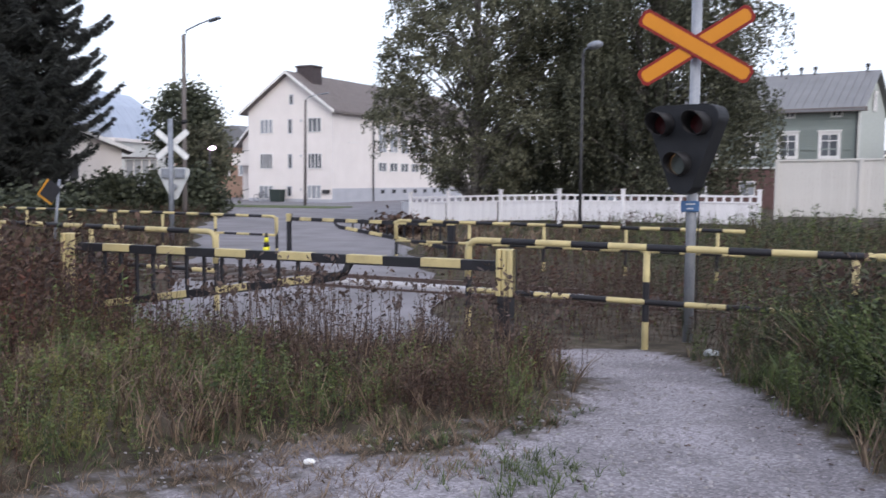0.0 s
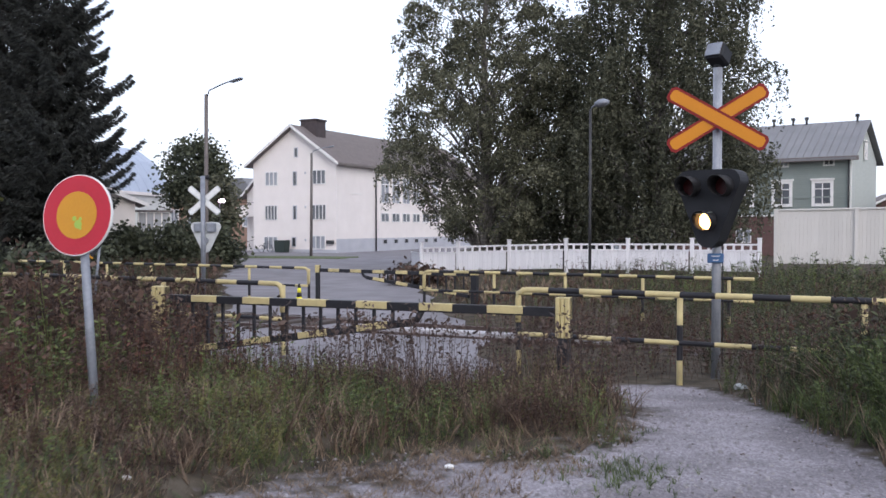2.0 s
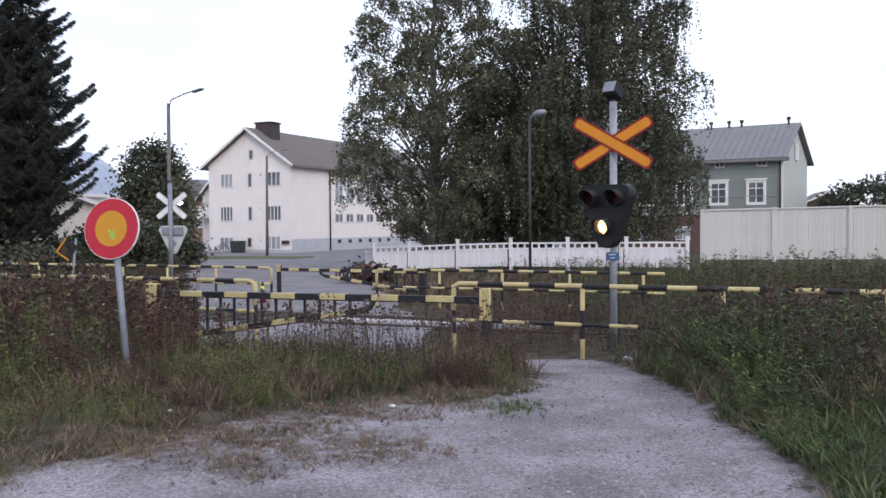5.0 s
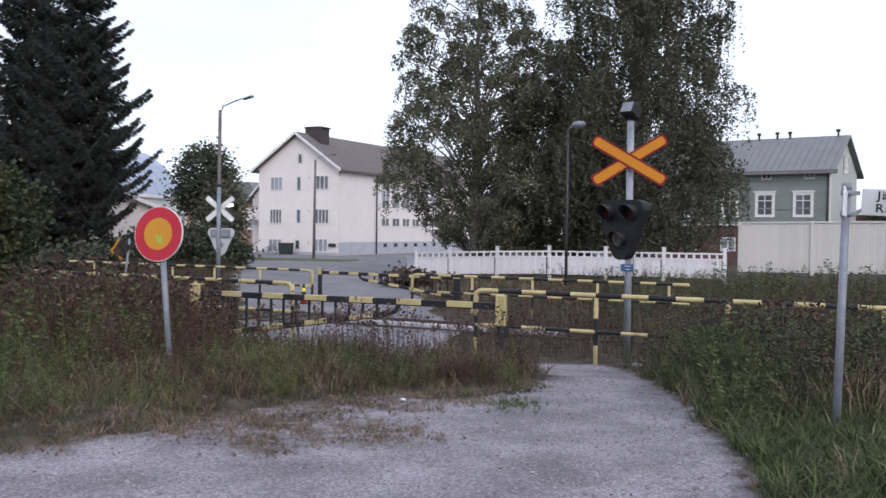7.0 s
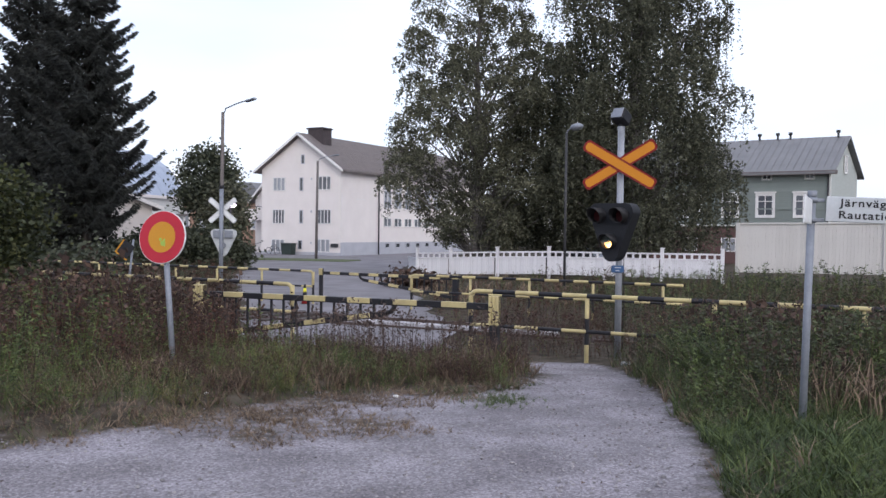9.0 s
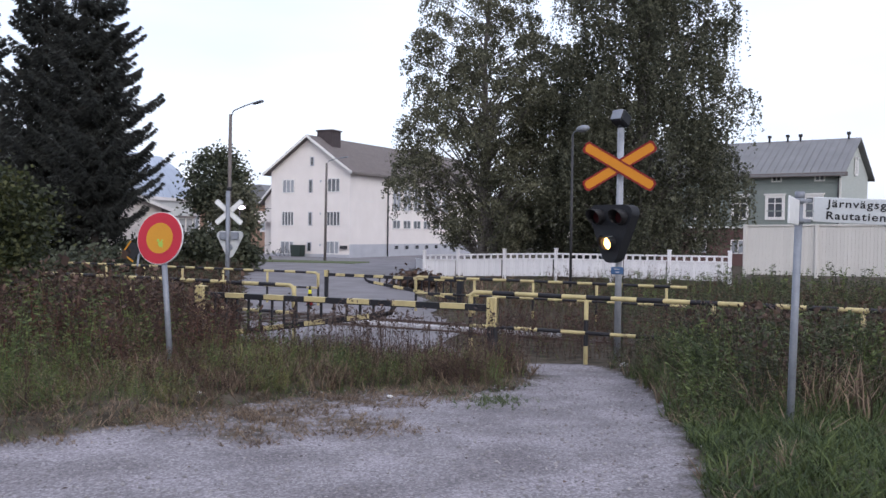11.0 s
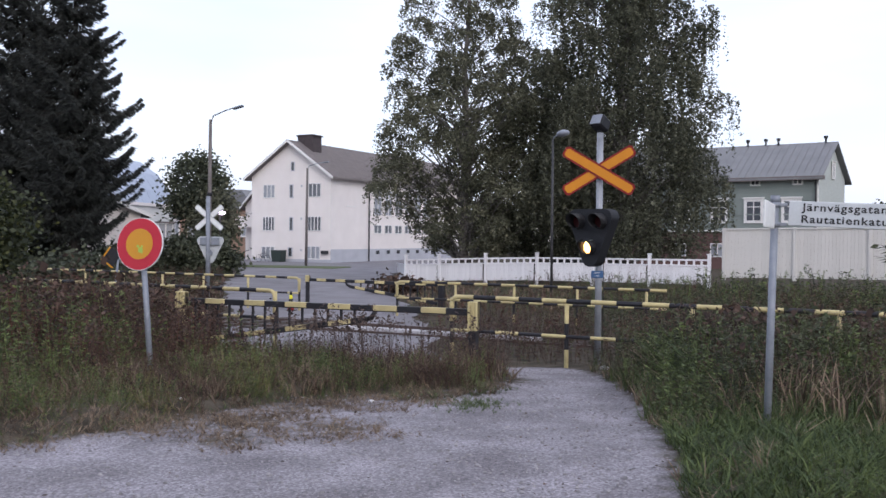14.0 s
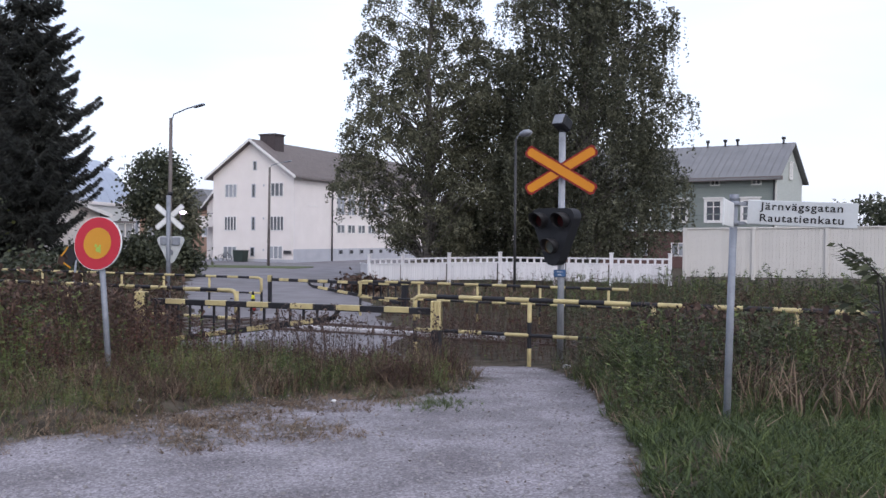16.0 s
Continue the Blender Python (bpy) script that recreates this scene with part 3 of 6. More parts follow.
def head_outline(w, h, r=0.14):
    """An upside-down rounded triangle, top edge at 0."""
    pts = []
    for cx, cz, a0, a1, rr in ((w / 2 - r, -r, 60, 0, r), (w / 2 - r, -r, 0, -28, r), (0, -h + 0.15, -28, -152, 0.15), (-w / 2 + r, -r, 208, 180, r), (-w / 2 + r, -r, 180, 90, r)):
        for k in range(5):
            a = radians(a0 + (a1 - a0) * k / 4)
            pts.append((cx + rr * math.cos(a), cz + rr * math.sin(a)))
    pts.append((w / 2 - r, 0.0))
    out = []
    for p in pts:
        if not out or math.hypot(p[0] - out[-1][0], p[1] - out[-1][1]) > 0.004:
            out.append(p)
    return out


def hood(bm, x, y, z, r, length):
    """A lamp hood: an open tube, cut back below."""
    n = 16
    rings = []
    for rr in (r, r - 0.008):
        for d in (0.0, 1.0):
            ring = []
            for k in range(n):
                a = 2 * math.pi * k / n
                reach = length * (0.42 + 0.58 * (0.5 + 0.5 * math.sin(a))) if d else 0.0
                ring.append(bm.verts.new((x + rr * math.cos(a), y - reach, z + rr * math.sin(a))))
            rings.append(ring)
    o0, o1, i0, i1 = rings
    for k in range(n):
        j = (k + 1) % n
        for f in ((o0[k], o0[j], o1[j], o1[k]), (i0[k], i1[k], i1[j], i0[j]), (o1[k], o1[j], i1[j], i1[k])):
            bm.faces.new(f).smooth = True


def disc(bm, x, y, z, r, thick=0.01, n=28, mi=0, sx=1.0):
    prism(bm, [(x + r * sx * math.cos(2 * math.pi * k / n), z + r * math.sin(2 * math.pi * k / n)) for k in range(n)], y - thick, y, mi)


def cyl(bm, x, y, z0, z1, r, seg=14):
    return tube(bm, [(x, y, z0), (x, y, z1)], r, seg)


signal = thing("crossing_signal", "grey steel mast with orange crossbuck and black flashing light unit", "railway signal", pose(1.22, 15.5, -0.55))
bm = bmesh.new()
cyl(bm, 0, 0, 0, 3.92, 0.056)
part("mast", bm, MAST, signal)
crossbuck_holder = part("crossbuck", box(bmesh.new(), (0, -0.085, 3.28), (0.08, 0.06, 0.2), bevel=0.006), GALV, signal)
crossbuck_holder.rotation_euler = (0, 0, radians(-13))
crossbuck(crossbuck_holder, 3.28, -0.115, ORANGE, CROSS_RED)
head = part("light_unit", prism(bmesh.new(), head_outline(0.82, 0.95), -0.08, 0.16), SIGNAL_BLACK, signal, "black three-light signal housing")
head.matrix_basis = pose(-0.13, -0.27, 2.64, 0, 0, -37)
bm = bmesh.new()
box(bm, (0.06, 0.2, -0.3), (0.1, 0.16, 0.08), bevel=0.01)
box(bm, (0.06, 0.2, -0.62), (0.1, 0.16, 0.08), bevel=0.01)
part("bracket", bm, SIGNAL_BLACK, head)
for x, z, lens in ((-0.21, -0.20, LENS_RED), (0.21, -0.20, LENS_RED)):
    bm = bmesh.new()
    disc(bm, x, -0.082, z, 0.105, 0.008)
    part("red_lens", bm, lens, head, "dark unlit red lens")
    bm = bmesh.new()
    hood(bm, x, -0.08, z, 0.125, 0.27)
    part("hood", bm, HOOD, head)
bm = bmesh.new()
disc(bm, 0.0, -0.082, -0.62, 0.105, 0.008)
part("white_lens", bm, BULB, head, "lit warm white flashing lens")
bm = bmesh.new()
hood(bm, 0.0, -0.08, -0.62, 0.125, 0.235)
part("hood", bm, HOOD, head)
# Added flap in the unlit lens's grey; it covers the steady glow.
bm = bmesh.new()
disc(bm, 0, -0.004, -0.104, 0.112, 0.006, 20)
shutter = part("shutter", bm, UNLIT_FLAP, head, "grey hinged flap added to hide the lit lens between flashes")
shutter.location = (0, -0.094, -0.516)
LAMP_TURN = Matrix.Translation((0.0, -0.02, 4.07)) @ Matrix.Rotation(radians(-40), 4, "Z") @ Matrix.Rotation(radians(-28), 4, "X")
bm = bmesh.new()
cyl(bm, 0, 0, 3.86, 4.0, 0.05)
box(bm, (0, 0, 0), (0.24, 0.26, 0.22), LAMP_TURN, 0.03)
part("top_lamp", bm, SIGNAL_BLACK, signal, "small dark lamp box on top of the mast")
bm = bmesh.new()
box(bm, (0, 0, 0), (0.20, 0.012, 0.18), LAMP_TURN @ Matrix.Translation((0, -0.136, 0)), 0.003)
part("lamp_glass", bm, GALV, signal)
tag = part("identity_plate", box(bmesh.new(), (-0.03, -0.09, 1.56), (0.2, 0.02, 0.12), bevel=0.01), BLUE_TAG, signal, "small blue plate with illegible marks")
for i in range(2):
    bm = bmesh.new()
    box(bm, (-0.03, -0.1035, 1.585 - 0.05 * i), (0.10 - 0.03 * i, 0.004, 0.008))
    part("mark", bm, SIGN_WHITE, tag)
bm = bmesh.new()
tube(bm, [(0.08, 0.0, 0.2), (0.085, 0.02, 1.0), (0.08, 0.02, 1.7), (0.03, 0.0, 2.1)], 0.008, 6)
part("cable", bm, BLACK, signal)

rear_signal = thing("crossing_signal", "grey steel signal mast seen from behind with pale triangular light unit", "railway signal", pose(-10.83, 30.55, -0.78))
bm = bmesh.new()
cyl(bm, 0, 0, 0, 3.7, 0.07)
part("mast", bm, GALV, rear_signal)
rh = part("crossbuck", box(bmesh.new(), (0, 0.09, 2.95), (0.08, 0.06, 0.2), bevel=0.006), GALV, rear_signal)
crossbuck(rh, 2.97, 0.13, SIGN_WHITE, SIGN_BACK, 1.22, 0.19, 40)
rhead = part("light_unit", prism(bmesh.new(), head_outline(0.92, 0.92), 0.08, 0.14), SIGN_BACK, rear_signal, "pale triangular backboard of the light unit")
rhead.location = (0.05, 0, 2.32)
for x in (-0.2, 0.2):
    bm = bmesh.new()
    box(bm, (x, 0.03, -0.17), (0.27, 0.12, 0.27), bevel=0.02)
    part("lamp_back", bm, GALV, rhead)
bm = bmesh.new()
disc(bm, 0, 0.06, -0.55, 0.1, 0.06)
part("lamp_back", bm, GALV, rhead)

no_entry = thing("round_sign", "round red and yellow prohibition sign on leaning grey pole in weeds", "traffic sign", pose(-4.378, 10.407, -0.277, -6.9, -9.2, -11))
bm = bmesh.new()
cyl(bm, 0, 0.04, 0, 2.1, 0.034, 12)
part("pole", bm, GALV, no_entry)
plate = part("plate", bmesh.new(), SIGN_WHITE, no_entry)
bm = bmesh.new()
disc(bm, 0, 0, 1.80, 0.319, 0.022, 56, 0)
disc(bm, 0, -0.022, 1.80, 0.312, 0.003, 56, 1)
disc(bm, 0, -0.025, 1.80, 0.186, 0.003, 48, 2)
bm.to_mesh(plate.data)
bm.free()
for m in (RED, DISC_YELLOW):
    plate.data.materials.append(m)
for i, (x, z, r) in enumerate(((0.01, 1.725, 0.036), (-0.02, 1.775, 0.02), (0.035, 1.765, 0.014), (0.03, 1.69, 0.012))):
    bm = bmesh.new()
    disc(bm, x, -0.028, z, r, 0.002 + 0.0004 * i, 9)
    part("paint_splash", bm, GREEN_MARK, plate, "small green paint splash")
for z in (1.65, 1.95):
    bm = bmesh.new()
    box(bm, (0, 0.03, z), (0.12, 0.05, 0.04), bevel=0.006)
    part("clamp", bm, GALV, no_entry)

street = thing("street_sign", "grey pole with two white street name plates among tall grass", "street sign", pose(1.985, 7.68, -0.25, 0, 1.2, 0))
bm = bmesh.new()
cyl(bm, 0, 0, 0, 2.17, 0.0305, 16)
part("pole", bm, GALV, street)
bm = bmesh.new()
cyl(bm, 0, 0, 2.165, 2.225, 0.038, 16)
part("cap", bm, GALV, street)
for z in (1.99, 2.15):
    bm = bmesh.new()
    tube(bm, [(0, 0, z - 0.02), (0, 0, z + 0.02)], 0.042, 14)
    box(bm, (0.06, 0, z), (0.07, 0.035, 0.03), bevel=0.004)
    part("clamp", bm, GALV, street)
name_plate = part("name_plate", box(bmesh.new(), (0.468, 0, 2.085), (0.83, 0.016, 0.200), bevel=0.005), PLATE, street, "white plate with a street name in two languages")
name_plate.rotation_euler = (0, radians(1.5), radians(-24))
side_plate = part("name_plate", box(bmesh.new(), (-0.5, 0, 2.05), (0.85, 0.016, 0.20), bevel=0.005), SIGN_WHITE, street, "white street name plate seen nearly edge-on")
side_plate.rotation_euler = (0, 0, radians(71))
for i in range(2):
    bm = bmesh.new()
    box(bm, (-0.46, 0.0095, 2.095 - 0.08 * i), (0.55 - 0.1 * i, 0.004, 0.03))
    part("lettering", bm, LETTER, side_plate)
for text, z, width in (("J\u00e4rnv\u00e4gsgatan", 2.085, 0.67), ("Rautatienkatu", 1.99, 0.645)):
    fc = bpy.data.curves.new("lettering", "FONT")
    fc.body, fc.size, fc.extrude, fc.align_x = text, 0.098, 0.001, "CENTER"
    fc.space_character, fc.offset = 1.14, 0.0014
    fc.materials.append(LETTER)
    ft = new("lettering", fc)
    ft.parent = name_plate
    ft.matrix_basis = pose(0.468, -0.0105, z + 0.024, 90, 0, 0)
    ft.scale = (1.02, 0.88, 1.0)

hazard = thing("hazard_board", "yellow and black striped hazard board on leaning grey pole", "traffic sign", pose(-13.0, 28.0, -0.75, 0, 6, 0))
bm = bmesh.new()
cyl(bm, 0, 0, 0, 1.95, 0.035, 10)
part("pole", bm, GALV, hazard)
board = part("board", box(bmesh.new(), (-0.2, -0.05, 1.6), (0.42, 0.015, 0.5), Matrix.Rotation(radians(30), 4, "Y"), 0.004), BLACK, hazard, "black board with yellow edging")
for x, z, w, a in ((-0.31, 1.38, 0.42, -60 + 90), (-0.40, 1.70, 0.5, -60)):
    part("edging", box(bmesh.new(), (x, -0.06, z), (w, 0.006, 0.05), Matrix.Rotation(radians(a), 4, "Y")), DISC_YELLOW, board)

marker = thing("traffic_cone", "yellow and red reflective traffic cone beside the far railing", "traffic cone", pose(-7.0, 27.0, gz(27)) @ Matrix.Scale(0.68, 4))
bm = bmesh.new()
box(bm, (0, 0, 0.03), (0.36, 0.36, 0.06), bevel=0.015)
part("base", bm, RUBBER, marker)
HIVIS = material("bright_yellow_plastic", (0.80, 0.75, 0.05), (0.70, 0.66, 0.04), 0.5)
for i, m in enumerate((CROSS_RED, HIVIS, BLACK, HIVIS, BLACK)):
    bm = bmesh.new()
    z = 0.06 + 0.17 * i
    tube(bm, [(0, 0, z), (0, 0, z + 0.17)], 0.1, 14, radii=[0.15 - 0.022 * i, 0.128 - 0.022 * i])
    part("band", bm, m, marker)


# ---- lamp posts ----
def lamp_post(label, x, y, z0, h, arm, r0, r1, pole_mat, lit=False, lean=0.0, style="cobra"):
    t = thing("street_lamp", label, "street lamp", pose(x, y, z0, 0, lean, 0), group="street lamps")
    bm = bmesh.new()
    tube(bm, [(0, 0, 0), (0, 0, h * 0.5), (0, 0, h)], r0, 12, radii=[r0, (r0 + r1) / 2, r1])
    part("pole", bm, pole_mat, t)
    bm = bmesh.new()
    ax, ay, az = arm
    tube(bm, [(0, 0, h - 0.25), (ax * 0.1, ay * 0.1, h + az * 0.35), (ax * 0.55, ay * 0.55, h + az * 0.8), (ax * 0.85, ay * 0.85, h + az)], 0.03, 8)
    part("arm", bm, GALV, t)
    ang = math.degrees(math.atan2(ay, ax))
    bm = bmesh.new()
    if style == "cobra":
        box(bm, (0, 0, 0), (0.62, 0.2, 0.1), bevel=0.04)
    else:
        bmesh.ops.create_uvsphere(bm, u_segments=14, v_segments=8, radius=0.2, matrix=Matrix.Diagonal((1.35, 1.0, 0.7, 1)))
    ln = part("lantern", bm, GALV if not lit else STREET_GLOW, t, smooth=style != "cobra")
    ln.matrix_basis = pose(ax, ay, h + az, 0, -8, ang)
    return t


lamp_post("tall weathered wooden lamp post with angled steel lantern arm", -14.15, 40.05, -0.9, 7.65, (1.55, -0.9, 0.42), 0.10, 0.072, WOODPOLE, lean=0.3)
band = thing("pole_band", "black steel band clamped round the wooden lamp post", "band", pose(-14.13, 40.05, 3.4))
bm = bmesh.new()
tube(bm, [(0, 0, -0.08), (0, 0, 0.08)], 0.11, 14)
part("ring", bm, BLACK, band)
lamp_post("wooden street lamp post in front of the white apartment house", -18.2, 75.0, -1.1, 8.3, (1.6, -0.4, 0.45), 0.125, 0.09, WOODPOLE, lean=0.4)
lamp_post("slim dark steel park lamp with rounded head behind the railing", 1.0, 36.0, -0.75, 6.2, (0.38, -0.15, 0.2), 0.055, 0.045, DARKPOLE, style="round")
lamp_post("lit street lantern on a slim pole beyond the trees", -22.5, 66.0, -1.0, 4.1, (0.2, -0.1, 0.1), 0.07, 0.05, DARKPOLE, lit=True, style="round")


# ---- houses ----
def house(label, at, w, d, z0, eave, apex, wall, roof, barge, over=0.45, roof_name="roof", category="house"):
    """A gabled house in the street grid: at is the front corner; the gable looks towards -v, w wide along u, d deep along v."""
    t = thing("house", label, category, Matrix.Translation((*grid(*at).xy, 0)) @ Matrix.Rotation(radians(-22), 4, "Z"))
    bm = bmesh.new()
    prism(bm, [(0, z0), (w, z0), (w, eave), (w / 2, apex), (0, eave)], 0, d)
    part("wall", bm, wall, t)
    k = (apex - eave) / (w / 2)
    for s in (-1, 1):
        bm = bmesh.new()
        x0, x1 = w / 2, w / 2 + s * (w / 2 + over)
        zb = apex + 0.02 - k * (w / 2 + over)
        prism(bm, [(x0, apex + 0.02), (x1, zb), (x1, zb + 0.2), (x0, apex + 0.24)], -over, d + over)
        part(roof_name, bm, roof, t)
        bm = bmesh.new()
        prism(bm, [(x0, apex - 0.0), (x1, zb - 0.03), (x1, zb + 0.22), (x0, apex + 0.27)], -over - 0.06, -over + 0.0)
        part("bargeboard", bm, barge, t)
    return t


def window(parent, x, z, w, h, face="front", panes=2, frame_mat=None, glass=None, y=0.0, cross=None, casing=0.0):
    """A framed window proud of the wall; face front looks to -v, right to +u (y then is the distance along v)."""
    frame_mat = frame_mat or BARGE
    f = 0.07
    th = 0.06

    def ring(bm, w0, h0, w1, h1, y0, y1, dz=0.0):
        """A rectangular frame of one piece, outside w0 by h0, opening w1 by h1."""
        vs = [[bm.verts.new((sx * ww / 2, yy, dz + sz * hh / 2)) for sx, sz in ((-1, -1), (1, -1), (1, 1), (-1, 1))] for ww, hh, yy in ((w0, h0, y0), (w1, h1, y0), (w0, h0, y1), (w1, h1, y1))]
        for i in range(4):
            j = (i + 1) % 4
            for a, b in ((0, 1), (1, 3), (3, 2), (2, 0)):
                bm.faces.new((vs[a][i], vs[a][j], vs[b][j], vs[b][i]))
        bmesh.ops.recalc_face_normals(bm, faces=bm.faces)
        return bm

    wob = part("window", ring(bmesh.new(), w, h, w - 2 * f, h - 2 * f, -th, 0.0), frame_mat, parent)
    for i in range(1, panes):
        part("mullion", box(bmesh.new(), (-w / 2 + w * i / panes, -th / 2, 0), (f, th * 0.9, h - 2 * f)), frame_mat, wob)
    if cross:
        part("transom", box(bmesh.new(), (0, -th / 2 + 0.002, h / 2 - h * cross), (w - 2 * f, th * 0.8, f)), frame_mat, wob)
    if casing:
        part("casing", ring(bmesh.new(), w + 2 * casing, h + 2 * casing, w + 0.01, h + 0.01, -0.075, 0.0), frame_mat, wob)
        part("lintel", box(bmesh.new(), (0, -0.08, h / 2 + casing * 1.35), (w + casing * 3.0, 0.15, casing * 0.7)), frame_mat, wob)
    for i in range(panes):
        g = bmesh.new()
        box(g, (-w / 2 + w * (i + 0.5) / panes, -0.012, 0), (w / panes - f, 0.016, h - 2 * f))
        part("pane", g, glass or GLASS, wob)
    wob.matrix_basis = pose(x, y - 0.004, z) if face == "front" else pose(x + 0.004, y, z, 0, 0, 90)
    return wob


# White plastered apartment house.
white = house("white plastered three-storey apartment house with brown roof and chimney", (-58.1, 71.9), 9.35, 30.0, -2.0, 7.3, 10.5, PLASTER, ROOF_DARK, BARGE, 0.6, category="apartment house")
WU = 58.1
for x, z, w, h, n, g in ((-55.95, 5.85, 1.45, 1.32, 3, CURTAIN), (-50.6, 5.9, 1.45, 1.32, 3, GLASS), (-56.0, 2.7, 1.45, 1.4, 4, GLASS), (-50.6, 2.72, 1.55, 1.4, 4, GLASS), (-56.05, -0.12, 1.6, 1.25, 3, CURTAIN), (-50.7, -0.02, 1.55, 1.25, 3, CURTAIN)):
    window(white, x + WU, z, w, h, panes=n, glass=g)
for x, z, w, h in ((-53.3, 5.82, 0.42, 1.3), (-53.3, 2.7, 0.42, 1.3), (-53.15, 8.2, 0.42, 0.9), (-53.4, 0.0, 0.5, 0.9)):
    window(white, x + WU, z, w, h, panes=1, glass=DARKGLASS, frame_mat=PLINTH)
for z in (6.3, 3.2, 0.2):
    bm = bmesh.new()
    box(bm, (6.0, -0.05, z), (0.14, 0.1, 0.2), bevel=0.02)
    part("vent", bm, PLINTH, white)
bm = bmesh.new()
box(bm, (9.35 + 0.012, 15.0, -0.75), (0.03, 30.0, 2.1))
part("plinth", bm, PLINTH, white, "blue-grey painted plinth")
bm = bmesh.new()
box(bm, (4.68, -0.014, -1.2), (9.35, 0.03, 1.05))
part("plinth", bm, PLINTH, white)
bm = bmesh.new()
box(bm, (8.75, -0.12, 0.02), (0.75, 0.22, 0.32), bevel=0.02)
part("meter_box", bm, DARKPOLE, white, "dark wall box")
for y in (6.6,):
    bm = bmesh.new()
    tube(bm, [(9.48, y, -1.0), (9.48, y, 6.9), (9.95, y, 7.05)], 0.07, 8)
    part("downpipe", bm, DARKPOLE, white, "dark downpipe")
bm = bmesh.new()
box(bm, (9.78, 15, 6.98), (0.14, 30.6, 0.12), bevel=0.02)
part("gutter", bm, ROOF_DARK, white)
for i in range(6):
    y = 8.4 + 2.1 * i
    window(white, 9.35, 5.0, 1.5, 2.6, "right", 2, glass=CURTAIN, y=y, cross=0.3)
    window(white, 9.35, 2.3, 1.5, 0.9, "right", 2, glass=GLASS, y=y)
    window(white, 9.37, -0.05, 0.85, 0.5, "right", 1, glass=DARKGLASS, y=y, frame_mat=PLINTH)
bm = bmesh.new()
box(bm, (9.4, 3.3, 4.45), (0.05, 1.6, 0.06))
part("wall_rail", bm, BARGE, white)
bm = bmesh.new()
box(bm, (5.3, 2.2, 10.45), (1.8, 1.5, 1.9), bevel=0.03)
box(bm, (5.3, 2.2, 11.3), (2.05, 1.65, 0.14), bevel=0.02)
part("chimney", bm, CHIMNEY, white, "dark brick chimney")
bm = bmesh.new()
box(bm, (5.0, 19.0, 10.6), (0.9, 0.9, 0.9), bevel=0.03)
part("chimney", bm, CHIMNEY, white)
bm = bmesh.new()
tube(bm, [(-0.6, 3, 7.6), (-0.6, 3, 9.6)], 0.03, 6)
part("aerial", bm, DARKPOLE, white)
rib = bmesh.new()
kw = (10.5 - 7.3) / 4.675
box(rib, (0, 0, 0), (math.hypot(5.27, 5.27 * kw), 0.07, 0.05))
rib_me = finish("roof_rib", rib, ROOF_DARK)
for i in range(58):
    o = new("roof_rib", rib_me)
    o.parent = white
    o.matrix_basis = pose(4.675 + 2.635, -0.4 + 0.53 * i, 10.73 - 2.635 * kw, 0, math.degrees(math.atan(kw)), 0)
# Lower wing with its balcony and entrance.
wing = house("white plastered side wing with balcony over dark entrance door", (-61.4, 75.0), 5.2, 8.0, -2.0, 4.6, 7.2, PLASTER, ROOF_DARK, BARGE, 0.5, category="house wing")
bm = bmesh.new()
box(bm, (2.2, -0.03, 0.35), (1.0, 0.08, 2.9), bevel=0.01)
part("door", bm, DOOR, wing, "dark brown entrance door")
bm = bmesh.new()
box(bm, (1.4, -0.8, 2.45), (2.8, 1.6, 0.18), bevel=0.01)
part("balcony_slab", bm, PLASTER, wing)
bm = bmesh.new()
box(bm, (1.4, -1.56, 3.0), (2.8, 0.08, 0.95), bevel=0.01)
part("balcony_parapet", bm, PLASTER, wing)
for x in (0.05, 1.4, 2.75):
    bm = bmesh.new()
    box(bm, (x, -1.56, 3.5), (0.06, 0.06, 0.5))
    part("balcony_post", bm, DARKPOLE, wing)
bm = bmesh.new()
box(bm, (1.4, -1.56, 3.72), (2.8, 0.06, 0.05))
part("handrail", bm, DARKPOLE, wing)
window(wing, 1.3, 4.0, 0.9, 1.3, panes=1, glass=DARKGLASS)
bm = bmesh.new()
for i in range(3):
    box(bm, (2.0, -0.5 - 0.35 * i, -1.05 - 0.17 * i), (2.4, 0.36, 0.17))
part("entrance_steps", bm, PLINTH, wing)
bm = bmesh.new()
tube(bm, [(0.9, -1.4, -1.4), (0.9, -1.4, -0.1), (0.9, -0.1, 0.1)], 0.03, 6)
part("handrail", bm, DARKPOLE, wing)

bin_at = grid(-54.1, 71.0)
bin_ = thing("wheelie_bin", "dark green wheeled rubbish bin against the white wall", "bin", pose(bin_at.x, bin_at.y, gz(bin_at.y), 0, 0, -22))
bm = bmesh.new()
prism(bm, [(-0.5, 0.05), (0.5, 0.05), (0.6, 1.05), (-0.6, 1.05)], -0.4, 0.4)
part("body", bm, BIN, bin_)
bm = bmesh.new()
box(bm, (0, 0, 1.1), (1.28, 0.9, 0.1), bevel=0.03)
part("lid", bm, BIN, bin_)
bike_at = grid(-56.2, 71.3)
bike = thing("bicycle", "dark bicycle leaning by the basement window", "bicycle", pose(bike_at.x, bike_at.y, gz(bike_at.y), 0, 0, -22))
for x in (-0.5, 0.5):
    bm = bmesh.new()
    tube(bm, [(x + 0.33 * math.cos(a * math.pi / 10), 0, 0.34 + 0.33 * math.sin(a * math.pi / 10)) for a in range(21)], 0.022, 6, caps=False)
    part("wheel", bm, RUBBER, bike)
bm = bmesh.new()
